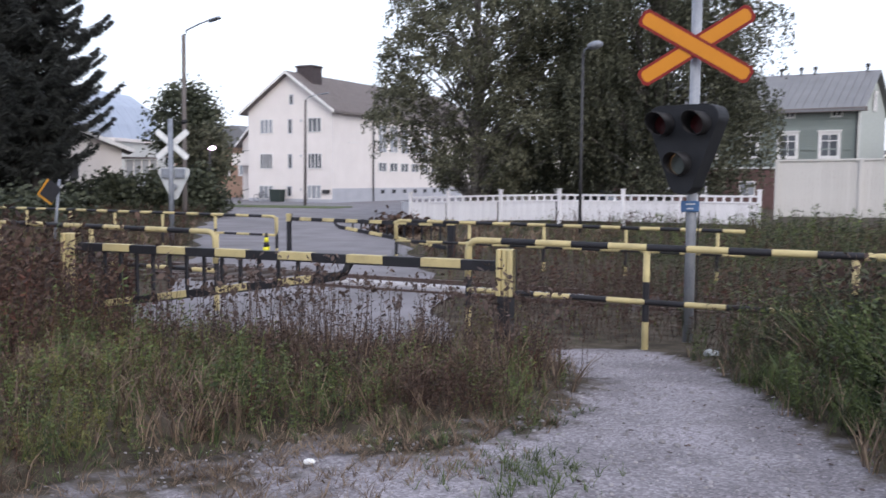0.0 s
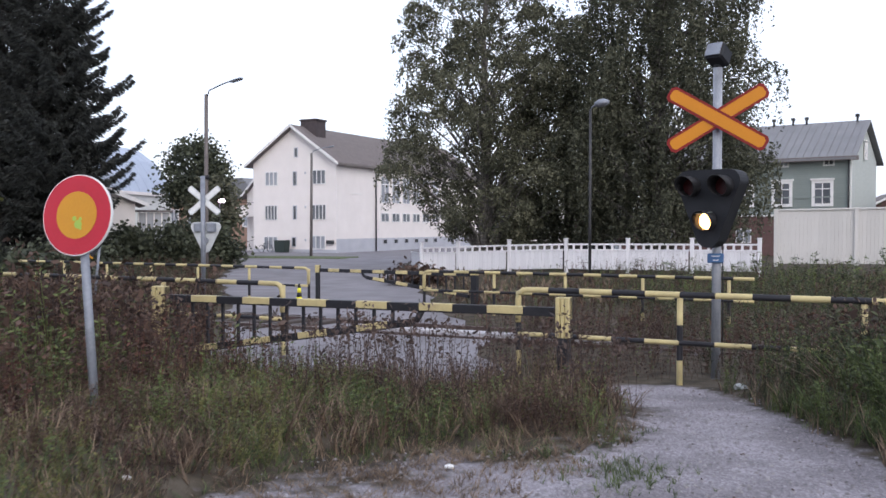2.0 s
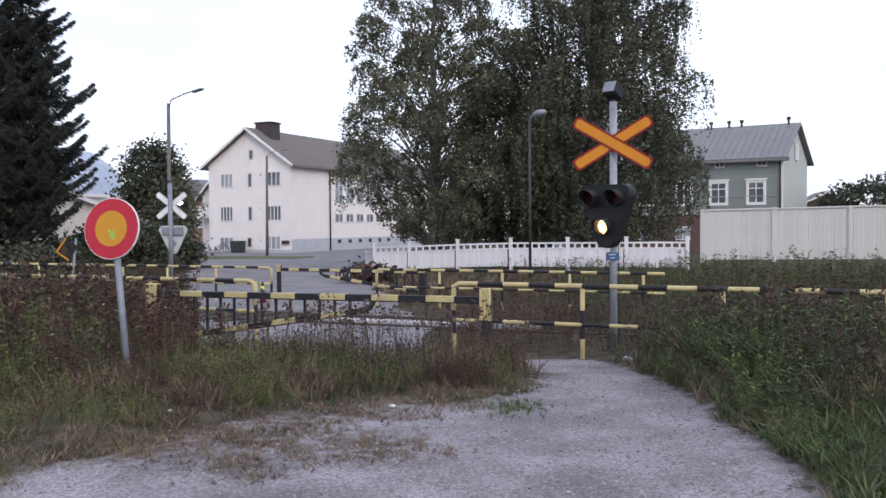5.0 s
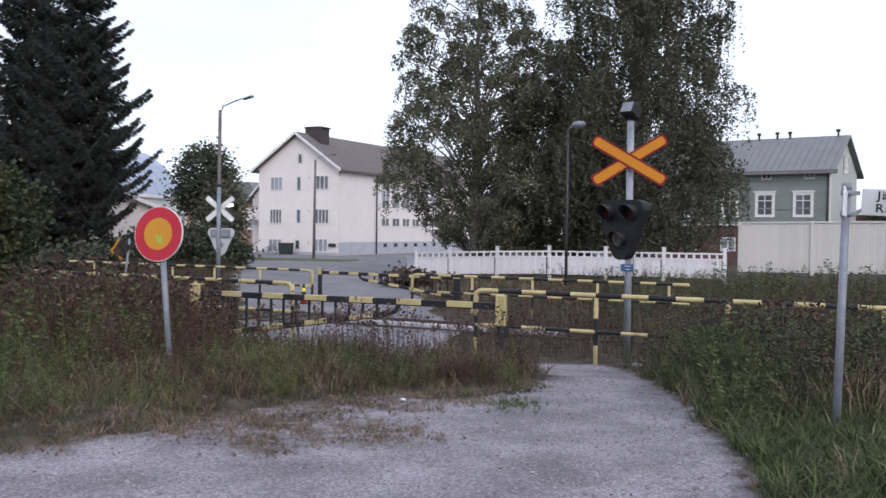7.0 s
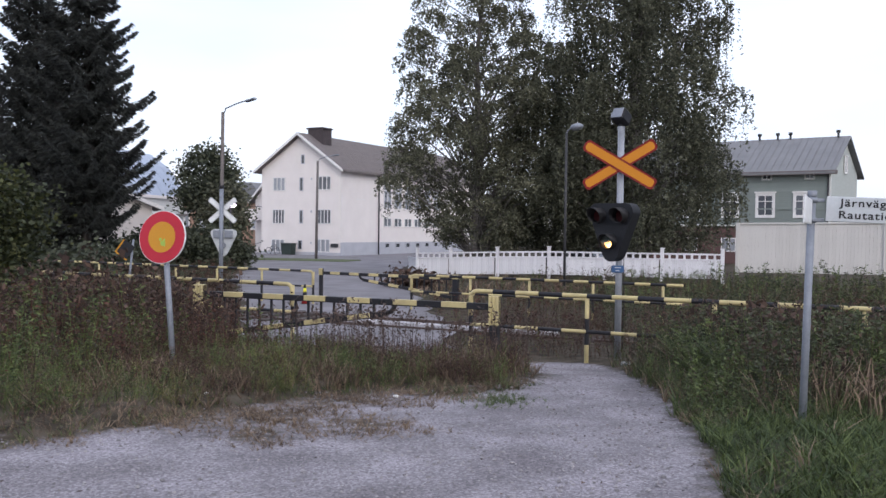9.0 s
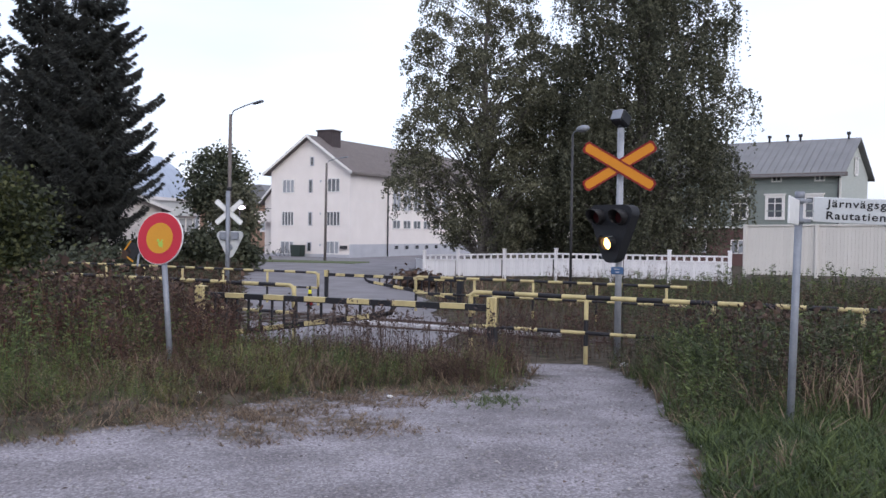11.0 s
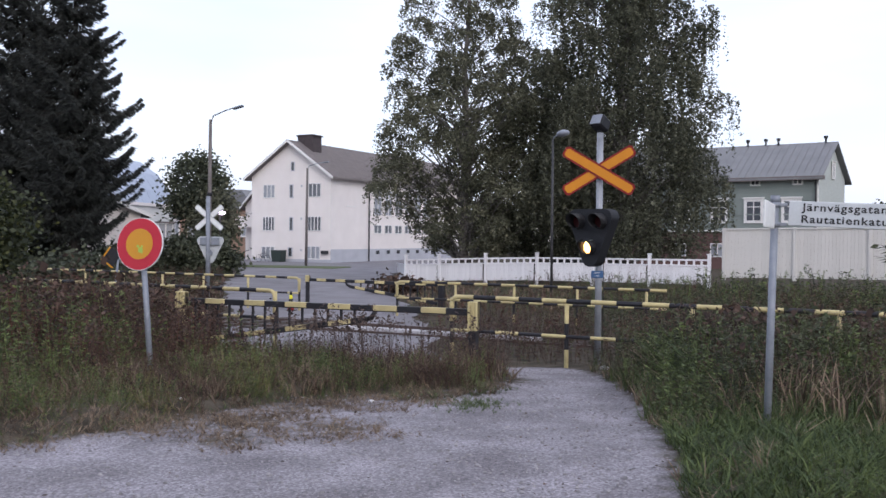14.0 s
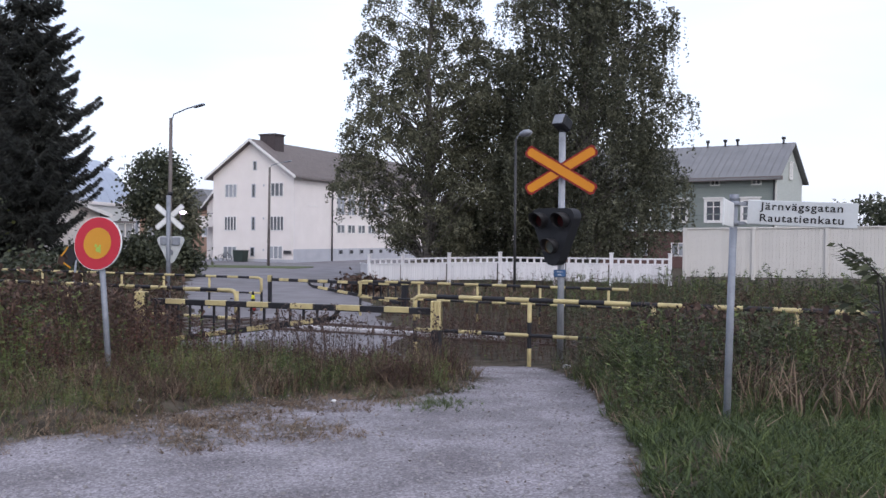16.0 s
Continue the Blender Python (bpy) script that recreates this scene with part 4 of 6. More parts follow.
for p, q in (((-0.5, 0, 0.34), (-0.12, 0, 0.32)), ((-0.12, 0, 0.32), (0.36, 0, 0.85)), ((-0.2, 0, 0.85), (-0.12, 0, 0.32)), ((-0.2, 0, 0.8), (0.36, 0, 0.85)), ((-0.5, 0, 0.34), (-0.2, 0, 0.8)), ((0.36, 0, 0.95), (0.5, 0, 0.34))):
    tube(bm, [p, q], 0.022, 6)
part("frame", bm, DARKPOLE, bike)
bm = bmesh.new()
tube(bm, [(0.34, -0.28, 1.02), (0.36, 0, 0.98), (0.34, 0.28, 1.02)], 0.018, 6)
part("handlebar", bm, DARKPOLE, bike)

# Grey-green wooden house on a brick ground floor; its long side looks to the crossing.
TL, TW = 24.0, 9.0
teal = thing("house", "grey-green weatherboard house on red brick ground floor with grey metal roof", "house", Matrix.Translation((23.8 - TL * math.cos(radians(31)), 78.0 + TL * math.sin(radians(31)), 0)) @ Matrix.Rotation(radians(-31), 4, "Z"))
bm = bmesh.new()
box(bm, (TL / 2, TW / 2, 0.6), (TL, TW, 3.3))
part("brick_storey", bm, BRICK, teal, "red-brown brick ground floor")
bm = bmesh.new()
prism(bm, [(0, 2.25), (TW, 2.25), (TW, 7.05), (TW / 2, 9.9), (0, 7.05)], -TL, 0)
bmesh.ops.transform(bm, matrix=Matrix.Rotation(radians(90), 4, "Z"), verts=bm.verts)
bmesh.ops.translate(bm, vec=(0, 0, 0), verts=bm.verts)
upper = part("timber_storey", bm, TEAL, teal, "grey-green painted weatherboard storey")
xs_b = [v.co.x for v in upper.data.vertices]
shift = -min(xs_b)
ys_b = [v.co.y for v in upper.data.vertices]
for v in upper.data.vertices:
    v.co.x += shift
    v.co.y += -min(ys_b)
board_bm = bmesh.new()
box(board_bm, (0, 0, 0), (TL, 0.03, 0.155), bevel=0.006)
board_me = finish("weatherboard", board_bm, TEAL)
for i in range(30):
    b = new("weatherboard", board_me)
    b.parent = teal
    b.matrix_basis = pose(TL / 2, -0.012, 2.36 + 0.163 * i, 4, 0, 0)
# Gable boarding like the walls, its brighter light put into a paler colour.
bm = bmesh.new()
prism(bm, [(0.05, 2.3), (TW - 0.05, 2.3), (TW - 0.05, 7.0), (TW / 2, 9.78), (0.05, 7.0)], 0, 0.05)
bmesh.ops.transform(bm, matrix=Matrix.Translation((TL + 0.055, 0, 0)) @ Matrix.Rotation(radians(90), 4, "Z"), verts=bm.verts)
part("gable_cladding", bm, TEAL_LIT, teal, "grey-green gable boarding with its lit tone in the colour")
for z in (2.32, 3.75, 6.15):
    bm = bmesh.new()
    box(bm, (TL / 2, -0.06, z), (TL + 0.1, 0.09, 0.16 if z < 3 else 0.1))
    part("cornice", bm, TEAL_PALE if z < 3 else TEAL, teal)
k = 2.85 / 4.5
for s in (0, 1):
    bm = bmesh.new()
    ov = 0.7
    y0, y1 = TW / 2, (-ov if s == 0 else TW + ov)
    zb = 9.92 - k * (TW / 2 + ov)
    vs = [bm.verts.new(p) for p in ((-0.7, y0, 9.95), (TL + 0.5, y0, 9.95), (TL + 0.5, y1, zb), (-0.7, y1, zb))]
    vt = [bm.verts.new(v.co + Vector((0, 0, 0.14))) for v in vs]
    bm.faces.new(vs)
    bm.faces.new(vt)
    for i in range(4):
        bm.faces.new((vs[i], vs[(i + 1) % 4], vt[(i + 1) % 4], vt[i]))
    bmesh.ops.recalc_face_normals(bm, faces=bm.faces)
    rf = part("roof", bm, ROOF_METAL, teal, "grey seamed metal roof")
    if s == 0:
        sb = bmesh.new()
        ln = math.hypot(TW / 2 + ov, k * (TW / 2 + ov))
        box(sb, (0, 0, 0), (0.035, ln, 0.045))
        sme_ = finish("seam", sb, ROOF_METAL)
        for i in range(42):
            o = new("seam", sme_)
            o.parent = rf
            o.matrix_basis = pose(-0.5 + 0.6 * i, (y0 + y1) / 2, (9.95 + zb) / 2 + 0.16, math.degrees(math.atan(k)), 0, 0)
bm = bmesh.new()
box(bm, (TL / 2, -0.62, 6.72), (TL + 1.4, 0.14, 0.34), bevel=0.02)
part("eaves_board", bm, ROOF_DARK, teal)
bm = bmesh.new()
box(bm, (TL + 0.02, -0.04, 4.6), (0.14, 0.14, 4.8))
part("corner_board", bm, TEAL_PALE, teal)
bm = bmesh.new()
tube(bm, [(TL - 0.12, -0.16, 2.2), (TL - 0.12, -0.16, 6.6)], 0.06, 8)
part("downpipe", bm, DARKPOLE, teal)
T0 = TL
for u, z, w, h in ((-5.2, 4.05, 1.3, 1.75), (-2.07, 4.05, 1.3, 1.75), (-8.2, 4.05, 1.2, 1.75), (-11.6, 4.05, 1.3, 1.75), (-15.0, 4.05, 1.3, 1.75), (-18.4, 4.05, 1.3, 1.75)):
    window(teal, u + T0, z, w, h, panes=2, glass=GLASS if u > -6 else DARKGLASS, cross=0.3, casing=0.17, y=-0.03)
for u in (-5.1, -1.6, -8.6, -12.0, -15.5):
    window(teal, u + T0, 6.45, 0.75, 0.42, panes=2, glass=DARKGLASS, y=-0.03, frame_mat=TEAL_PALE, casing=0.06)
for u in (-11.75, -8.3, -5.0, -2.0, -15.0):
    window(teal, u + T0, 0.65, 1.3, 1.2, panes=2, glass=CURTAIN, y=-0.01)
window(teal, TL + 0.11, 7.6, 0.8, 1.3, "right", 2, glass=CURTAIN, y=4.5, casing=0.1)
for i, u in enumerate((-7.2, -5.6, -4.5, -0.5)):
    bm = bmesh.new()
    zt = 9.9
    tube(bm, [(u + T0, 4.4, zt), (u + T0, 4.4, zt + 0.55)], 0.09, 10)
    tube(bm, [(u + T0, 4.4, zt + 0.5), (u + T0, 4.4, zt + 0.72)], 0.17, 10)
    part("roof_vent", bm, DARKPOLE, teal, "dark roof vent")

# Low red-brown neighbour behind the tall fence.
neighbour = thing("house", "low red-brown house with white bargeboards behind the cream fence", "house", pose(31.2, 96.0, -1.0, 0, 0, -12))
bm = bmesh.new()
prism(bm, [(0, 0), (5.4, 0), (5.4, 4.1), (2.7, 5.5), (0, 4.1)], 0, 9)
part("wall", bm, BRICK, neighbour)
for x0, x1, e in ((2.7, 6.0, 1), (2.7, -0.6, -1)):
    bm = bmesh.new()
    prism(bm, [(x0, 5.52), (x1, 3.81), (x1, 4.01), (x0, 5.72)], -0.4, 9.4)
    part("roof", bm, ROOF_DARK, neighbour)
    bm = bmesh.new()
    prism(bm, [(x0, 5.46), (x1, 3.75), (x1, 3.98), (x0, 5.68)], -0.46, -0.4)
    part("bargeboard", bm, BARGE, neighbour)
window(neighbour, 2.7, 3.4, 1.1, 1.1, panes=2, glass=DARKGLASS)
bm = bmesh.new()
box(bm, (10.4, 4.5, 1.9), (10.0, 5.0, 3.8), bevel=0.03)
part("outbuilding_wall", bm, PLINTH, neighbour, "low grey outbuilding")
bm = bmesh.new()
box(bm, (10.4, 4.5, 3.9), (10.6, 5.6, 0.2), bevel=0.03)
part("outbuilding_roof", bm, ROOF_DARK, neighbour)

# Small pale house with a sloping roof and the blue-roofed hall behind it, at the spruce.
cottage = thing("house", "small pale house with low roof behind the spruce", "house", pose(-31.2, 56.6, 0.6, 0, 0, 27))
bm = bmesh.new()
prism(bm, [(0, -1.5), (6.2, -1.5), (6.2, 2.35), (1.2, 4.3), (0, 4.0)], 0, 7)
part("wall", bm, PLASTER, cottage)
bm = bmesh.new()
prism(bm, [(1.0, 4.45), (6.9, 2.12), (6.9, 2.32), (1.0, 4.7)], -0.5, 7.5)
part("roof", bm, ROOF_DARK, cottage)
bm = bmesh.new()
prism(bm, [(1.0, 4.38), (6.95, 2.05), (6.95, 2.3), (1.0, 4.66)], -0.56, -0.5)
part("bargeboard", bm, BARGE, cottage)
window(cottage, 3.2, 1.0, 1.2, 1.2, panes=2, glass=DARKGLASS)
bm = bmesh.new()
box(bm, (7.4, 1.0, 1.2), (2.0, 0.1, 1.0))
part("porch_glazing", bm, CURTAIN, cottage)
bm = bmesh.new()
box(bm, (7.4, 1.0, -0.1), (2.0, 0.12, 1.6))
part("porch_wall", bm, PLINTH, cottage)
for i in range(5):
    bm = bmesh.new()
    box(bm, (6.45 + 0.475 * i, 0.93, 1.2), (0.07, 0.08, 1.0))
    part("porch_mullion", bm, BARGE, cottage)
bm = bmesh.new()
box(bm, (7.4, 1.3, 1.8), (2.3, 1.2, 0.12))
part("porch_roof", bm, ROOF_DARK, cottage)

hall = thing("hall", "pale hall with a curved pale blue metal roof", "building", pose(-41.9, 84.0, 0, 0, 0, -4))
bm = bmesh.new()
box(bm, (-1.5, 5.0, 1.5), (11.6, 9.6, 6.4))
part("wall", bm, TEAL_PALE, hall)
for i in range(6):
    bm = bmesh.new()
    prism(bm, [(-7.4 + 0.0, 4.6), (4.4, 4.6), (3.7, 6.0), (2.4, 7.8), (0.4, 9.2), (-1.5, 9.5), (-3.4, 9.2), (-5.4, 7.8), (-6.7, 6.0)], -0.2 + 1.75 * i, 1.5 + 1.75 * i)
    part("roof_panel", bm, ROOF_BLUE, hall)
bm = bmesh.new()
box(bm, (-1.5, 4.8, 4.5), (12.1, 10.4, 0.3))
part("cornice", bm, PLASTER, hall)
bm = bmesh.new()
box(bm, (-1.5, 5.0, 4.55), (11.0, 10.0, 0.4))
part("eaves", bm, ROOF_DARK, hall)

brick_house = thing("house", "brown rendered house with white windows beyond the trees", "house", pose(-41.5, 104.0, 0, 0, 0, -22))
bm = bmesh.new()
box(bm, (6, 4, 1.6), (13, 8, 5.6))
part("wall", bm, OCHRE, brick_house)
bm = bmesh.new()
prism(bm, [(-1.0, 4.4), (13.0, 4.4), (11.0, 6.6), (1.0, 6.6)], -0.5, 8.5)
part("roof", bm, ROOF_METAL, brick_house)
for i in range(5):
    window(brick_house, 0.9 + 2.6 * i, 2.3, 1.2, 1.7, panes=2, glass=CURTAIN, casing=0.12)

# Distant houses that close the street and the horizon.
for x, y, w, h, m in ((-70, 120, 16, 5, OCHRE), (52, 120, 14, 4, TEAL_PALE), (-2, 150, 18, 5, PLASTER), (78, 110, 12, 4, BRICK)):
    far = thing("house", "distant gabled house among trees", "house", pose(x, y, -1, 0, 0, -22))
    bm = bmesh.new()
    prism(bm, [(0, -0.5), (w, -0.5), (w, h), (w / 2, h + 3), (0, h)], 0, 9)
    part("wall", bm, m, far)
    for s in (-1, 1):
        bm = bmesh.new()
        prism(bm, [(w / 2, h + 3.05), (w / 2 + s * (w / 2 + 0.5), h - 0.25), (w / 2 + s * (w / 2 + 0.5), h - 0.05), (w / 2, h + 3.25)], -0.5, 9.5)
        part("roof", bm, ROOF_METAL, far)
    for i in range(3):
        window(far, w * (0.22 + 0.28 * i), h * 0.5, 1.2, 1.5, panes=2, glass=GLASS)


# ---- fences ----
fence = thing("picket_fence", "white board fence with open top panel and capped posts", "fence", Matrix.Translation((*grid(-23.5, 41.6).xy, 0)) @ Matrix.Rotation(radians(-22), 4, "Z"))


def top_z(d):
    return 0.46 + (0.70 - 0.46) * min(1.0, d / 6.5) + 0.06 * max(0.0, (d - 6.5) / 9.0)


F_LEN = 15.5
bb = bmesh.new()
box(bb, (0, 0, 0.42), (0.118, 0.022, 0.84), bevel=0.004)
board_mesh = finish("board", bb, FENCE_W)
cb = bmesh.new()
box(cb, (0, 0, 0), (0.10, 0.03, 0.20), bevel=0.004)
slat_mesh = finish("top_slat", cb, FENCE_W)
posts_d = [0.0, 1.95, 4.55, 7.27, 10.05, 12.75, 15.42]
for a, b in zip(posts_d[:-1], posts_d[1:]):
    n = int((b - a - 0.12) / 0.125)
    for i in range(n):
        d = a + 0.12 + i * 0.125
        z = top_z(d) - 1.17
        o = new("board", board_mesh)
        o.parent = fence
        o.matrix_basis = pose(d, 0, z + random.uniform(-0.006, 0.006))
    m = int((b - a - 0.1) / 0.36)
    for i in range(m):
        d = a + (b - a) * (i + 1) / (m + 1)
        o = new("top_slat", slat_mesh)
        o.parent = fence
        o.matrix_basis = pose(d, 0, top_z(d) - 0.21)
    for dz, hh in ((-0.08, 0.075), (-0.32, 0.06)):
        bm = bmesh.new()
        za, zb = top_z(a + 0.06) + dz, top_z(b - 0.06) + dz
        sl = math.atan2(zb - za, b - a)
        box(bm, ((a + b) / 2, -0.018, (za + zb) / 2), (b - a - 0.1, 0.05, hh), Matrix.Rotation(-sl, 4, "Y"), 0.006)
        part("rail", bm, FENCE_W, fence)
for d in posts_d:
    bm = bmesh.new()
    box(bm, (d, 0, top_z(d) - 0.62), (0.15, 0.15, 1.55), bevel=0.01)
    box(bm, (d, 0, top_z(d) + 0.17), (0.19, 0.19, 0.05), bevel=0.01)
    part("post", bm, FENCE_W, fence)
side = thing("board_fence", "white board fence running back from the corner post", "fence", Matrix.Translation((*grid(-23.55, 41.75).xy, 0)) @ Matrix.Rotation(radians(-22 + 128), 4, "Z"))
for i in range(26):
    o = new("board", board_mesh)
    o.parent = side
    o.matrix_basis = pose(0.1 + i * 0.125, 0, -0.75)
for dz in (0.1, -0.5):
    bm = bmesh.new()
    box(bm, (1.65, 0.03, dz), (3.3, 0.05, 0.07), bevel=0.006)
    part("rail", bm, FENCE_W, side)

tall = thing("tall_fence", "tall cream board fence with capped posts", "fence", Matrix.Translation((*grid(-7.5, 41.9).xy, 0)) @ Matrix.Rotation(radians(-22), 4, "Z"))
tb = bmesh.new()
box(tb, (0, 0, 0), (0.138, 0.024, 2.1), bevel=0.004)
tall_me = finish("board", tb, TALL_FENCE)
for i in range(150):
    o = new("board", tall_me)
    o.parent = tall
    o.matrix_basis = pose(0.1 + i * 0.142, 0, 0.97 + 0.014 * (i * 0.142))
for i in range(8):
    d = 2.94 * i
    bm = bmesh.new()
    box(bm, (d, -0.02, 0.96 + 0.014 * d), (0.15, 0.15, 2.3), bevel=0.012)
    part("post", bm, TALL_FENCE, tall)
bm = bmesh.new()
box(bm, (10.6, -0.01, 2.06 + 0.014 * 10.6), (21.3, 0.12, 0.07), Matrix.Rotation(-math.atan(0.014), 4, "Y"), 0.01)
part("cap_rail", bm, TALL_FENCE, tall)

# Parked car under the birches, only its roof and glass showing over the fence.
car = thing("parked_car", "dark parked car beneath the birches behind the fence", "car", pose(2.4, 53.0, -0.72, 0, 0, -22))
bm = bmesh.new()
prism(bm, [(-2.1, 0.35), (2.1, 0.35), (2.15, 0.75), (1.2, 0.95), (0.7, 1.45), (-1.1, 1.48), (-1.8, 0.98), (-2.15, 0.9)], -0.85, 0.85)
part("body", bm, CARPAINT, car)
for s in (-0.856, 0.856):
    bm = bmesh.new()
    prism(bm, [(-1.6, 1.0), (1.05, 1.0), (0.62, 1.38), (-1.02, 1.40)], s - 0.006, s + 0.006)
    part("side_window", bm, GLASS, car)
    for x in (-1.3, 1.35):
        bm = bmesh.new()
        disc(bm, x, s + 0.08, 0.33, 0.33, 0.18, 20)
        part("wheel", bm, RUBBER, car)


# ---- trees ----
def trunk_mesh(bm, pts, radii, seg=9):
    tube(bm, pts, radii[0], seg, radii=radii, caps=False)


def birch(name, label, x, y, z0, h, profile, leaf, lumps, sprays, seed, weep=(0.35, 0.9), per=26, depth=0.8, girth=0.26, leaf_size=0.088):
    """A birch: trunk, rising limbs that end in leafy masses, each of many drooping sprays; profile gives the radius by height."""
    r = np.random.default_rng(seed)
    t = thing(name, label, "tree", pose(x, y, z0))
    hs, rs = zip(*profile)
    bm = bmesh.new()
    tp = [(0.14 * math.sin(k * 1.7 + seed), 0.12 * math.cos(k * 2.1), h * k / 8) for k in range(9)]
    trunk_mesh(bm, tp, [girth * (1 - k / 8.6) + 0.02 for k in range(9)])
    part("trunk", bm, BARK, t)
    zs = np.linspace(profile[0][0], profile[-1][0], 200)
    wz = np.cumsum(np.interp(zs, hs, rs) ** 1.3)
    cs = []
    for i in range(lumps):
        z = float(np.interp((i + r.uniform(0, 1)) / lumps, wz / wz[-1], zs))
        a = i * 2.39996 + r.uniform(-0.35, 0.35)
        R = float(np.interp(z, hs, rs))
        f = r.uniform(0.66, 1.08) if i % 4 else r.uniform(0.25, 0.6)
        big = r.uniform(0.65, 1.25) * (0.45 + 0.12 * R)
        c = np.array([math.cos(a) * max(0.05, R * f - big * 0.45), math.sin(a) * max(0.05, R * f - big * 0.45) * depth, z])
        foot = max(0.6, z - R * r.uniform(0.35, 0.8))
        p0, p3 = Vector((0, 0, foot)), Vector(c)
        p1 = p0.lerp(p3, 0.4) + Vector((0, 0, 0.25))
        p2 = p0.lerp(p3, 0.75) + Vector((0, 0, 0.3))
        w = 0.03 + 0.05 * (1 - foot / h)
        part("limb", tube(bmesh.new(), [p0, p1, p2, p3], w, 5, radii=[w, w * 0.7, w * 0.42, 0.012], caps=False), BARK, t)
        for j in range(sprays):
            d = r.normal(size=3)
            d /= np.linalg.norm(d)
            d[2] = abs(d[2]) * 0.9 - 0.25
            q = c + d * big * r.uniform(0.25, 1.0) ** 0.5 * [1.05, 1.05, 0.85]
            n = int(per * r.uniform(0.6, 1.3))
            k = np.sort(r.uniform(0, 1, n))
            ln = r.uniform(*weep)
            out = d[:2] * r.uniform(0.1, 0.45) * min(1.0, ln)
            wide = 0.055 + 0.10 * math.exp(-ln * 1.4)
            cs.append(np.stack([q[0] + out[0] * np.sqrt(k) + r.normal(size=n) * wide, q[1] + out[1] * np.sqrt(k) + r.normal(size=n) * wide, q[2] + 0.12 * np.sin(k * 3) - ln * k ** 1.3 + r.normal(size=n) * wide * 0.6], -1))
    # the sparse inner leaves
    n = int(lumps * sprays * per * 0.05)
    z = np.interp(r.uniform(0, 1, n), wz / wz[-1], zs)
    a, f = r.uniform(0, 6.283, n), np.sqrt(r.uniform(0, 1, n)) * 0.72
    R = np.interp(z, hs, rs)
    cs.append(np.stack([np.cos(a) * R * f, np.sin(a) * R * f * depth, z], -1))
    pts = np.concatenate(cs)
    pts = pts[pts[:, 2] > profile[0][0] - 0.35]
    v, q = leaf_cards(pts, leaf_size, 0.7, 1.7)
    ob = new("crown", fast_mesh("crown", v, q, leaf))
    ob.parent = t
    return t


birch("birch_tree", "broad birch with dense clumped yellowing crown", -3.2, 48.5, -0.8, 18.5, ((1.7, 3.0), (2.8, 4.2), (4.6, 5.0), (6.8, 5.5), (9.5, 4.9), (12.5, 3.9), (14.7, 2.7), (17.0, 1.4), (18.5, 0.4)), WILLOW_LEAF, 125, 31, 3, (0.3, 0.95), 24)
birch("birch_tree", "tall weeping birch with long hanging branches", 4.8, 47.0, -0.8, 22.0, ((1.7, 3.6), (3, 4.3), (5.1, 5.1), (7.8, 5.4), (9.5, 5.0), (11.8, 4.3), (13.8, 4.4), (16, 4.0), (19, 2.8), (22, 0.4)), BIRCH_LEAF, 172, 28, 5, (0.9, 3.0), 38, girth=0.32)
birch("birch_tree", "smaller birch between two larger ones", 1.0, 51.5, -0.8, 13.0, ((1.6, 3.0), (4, 3.8), (8, 3.2), (11, 2.0), (13, 0.4)), BIRCH_LEAF, 55, 36, 8, (0.5, 1.6), 28, girth=0.18)


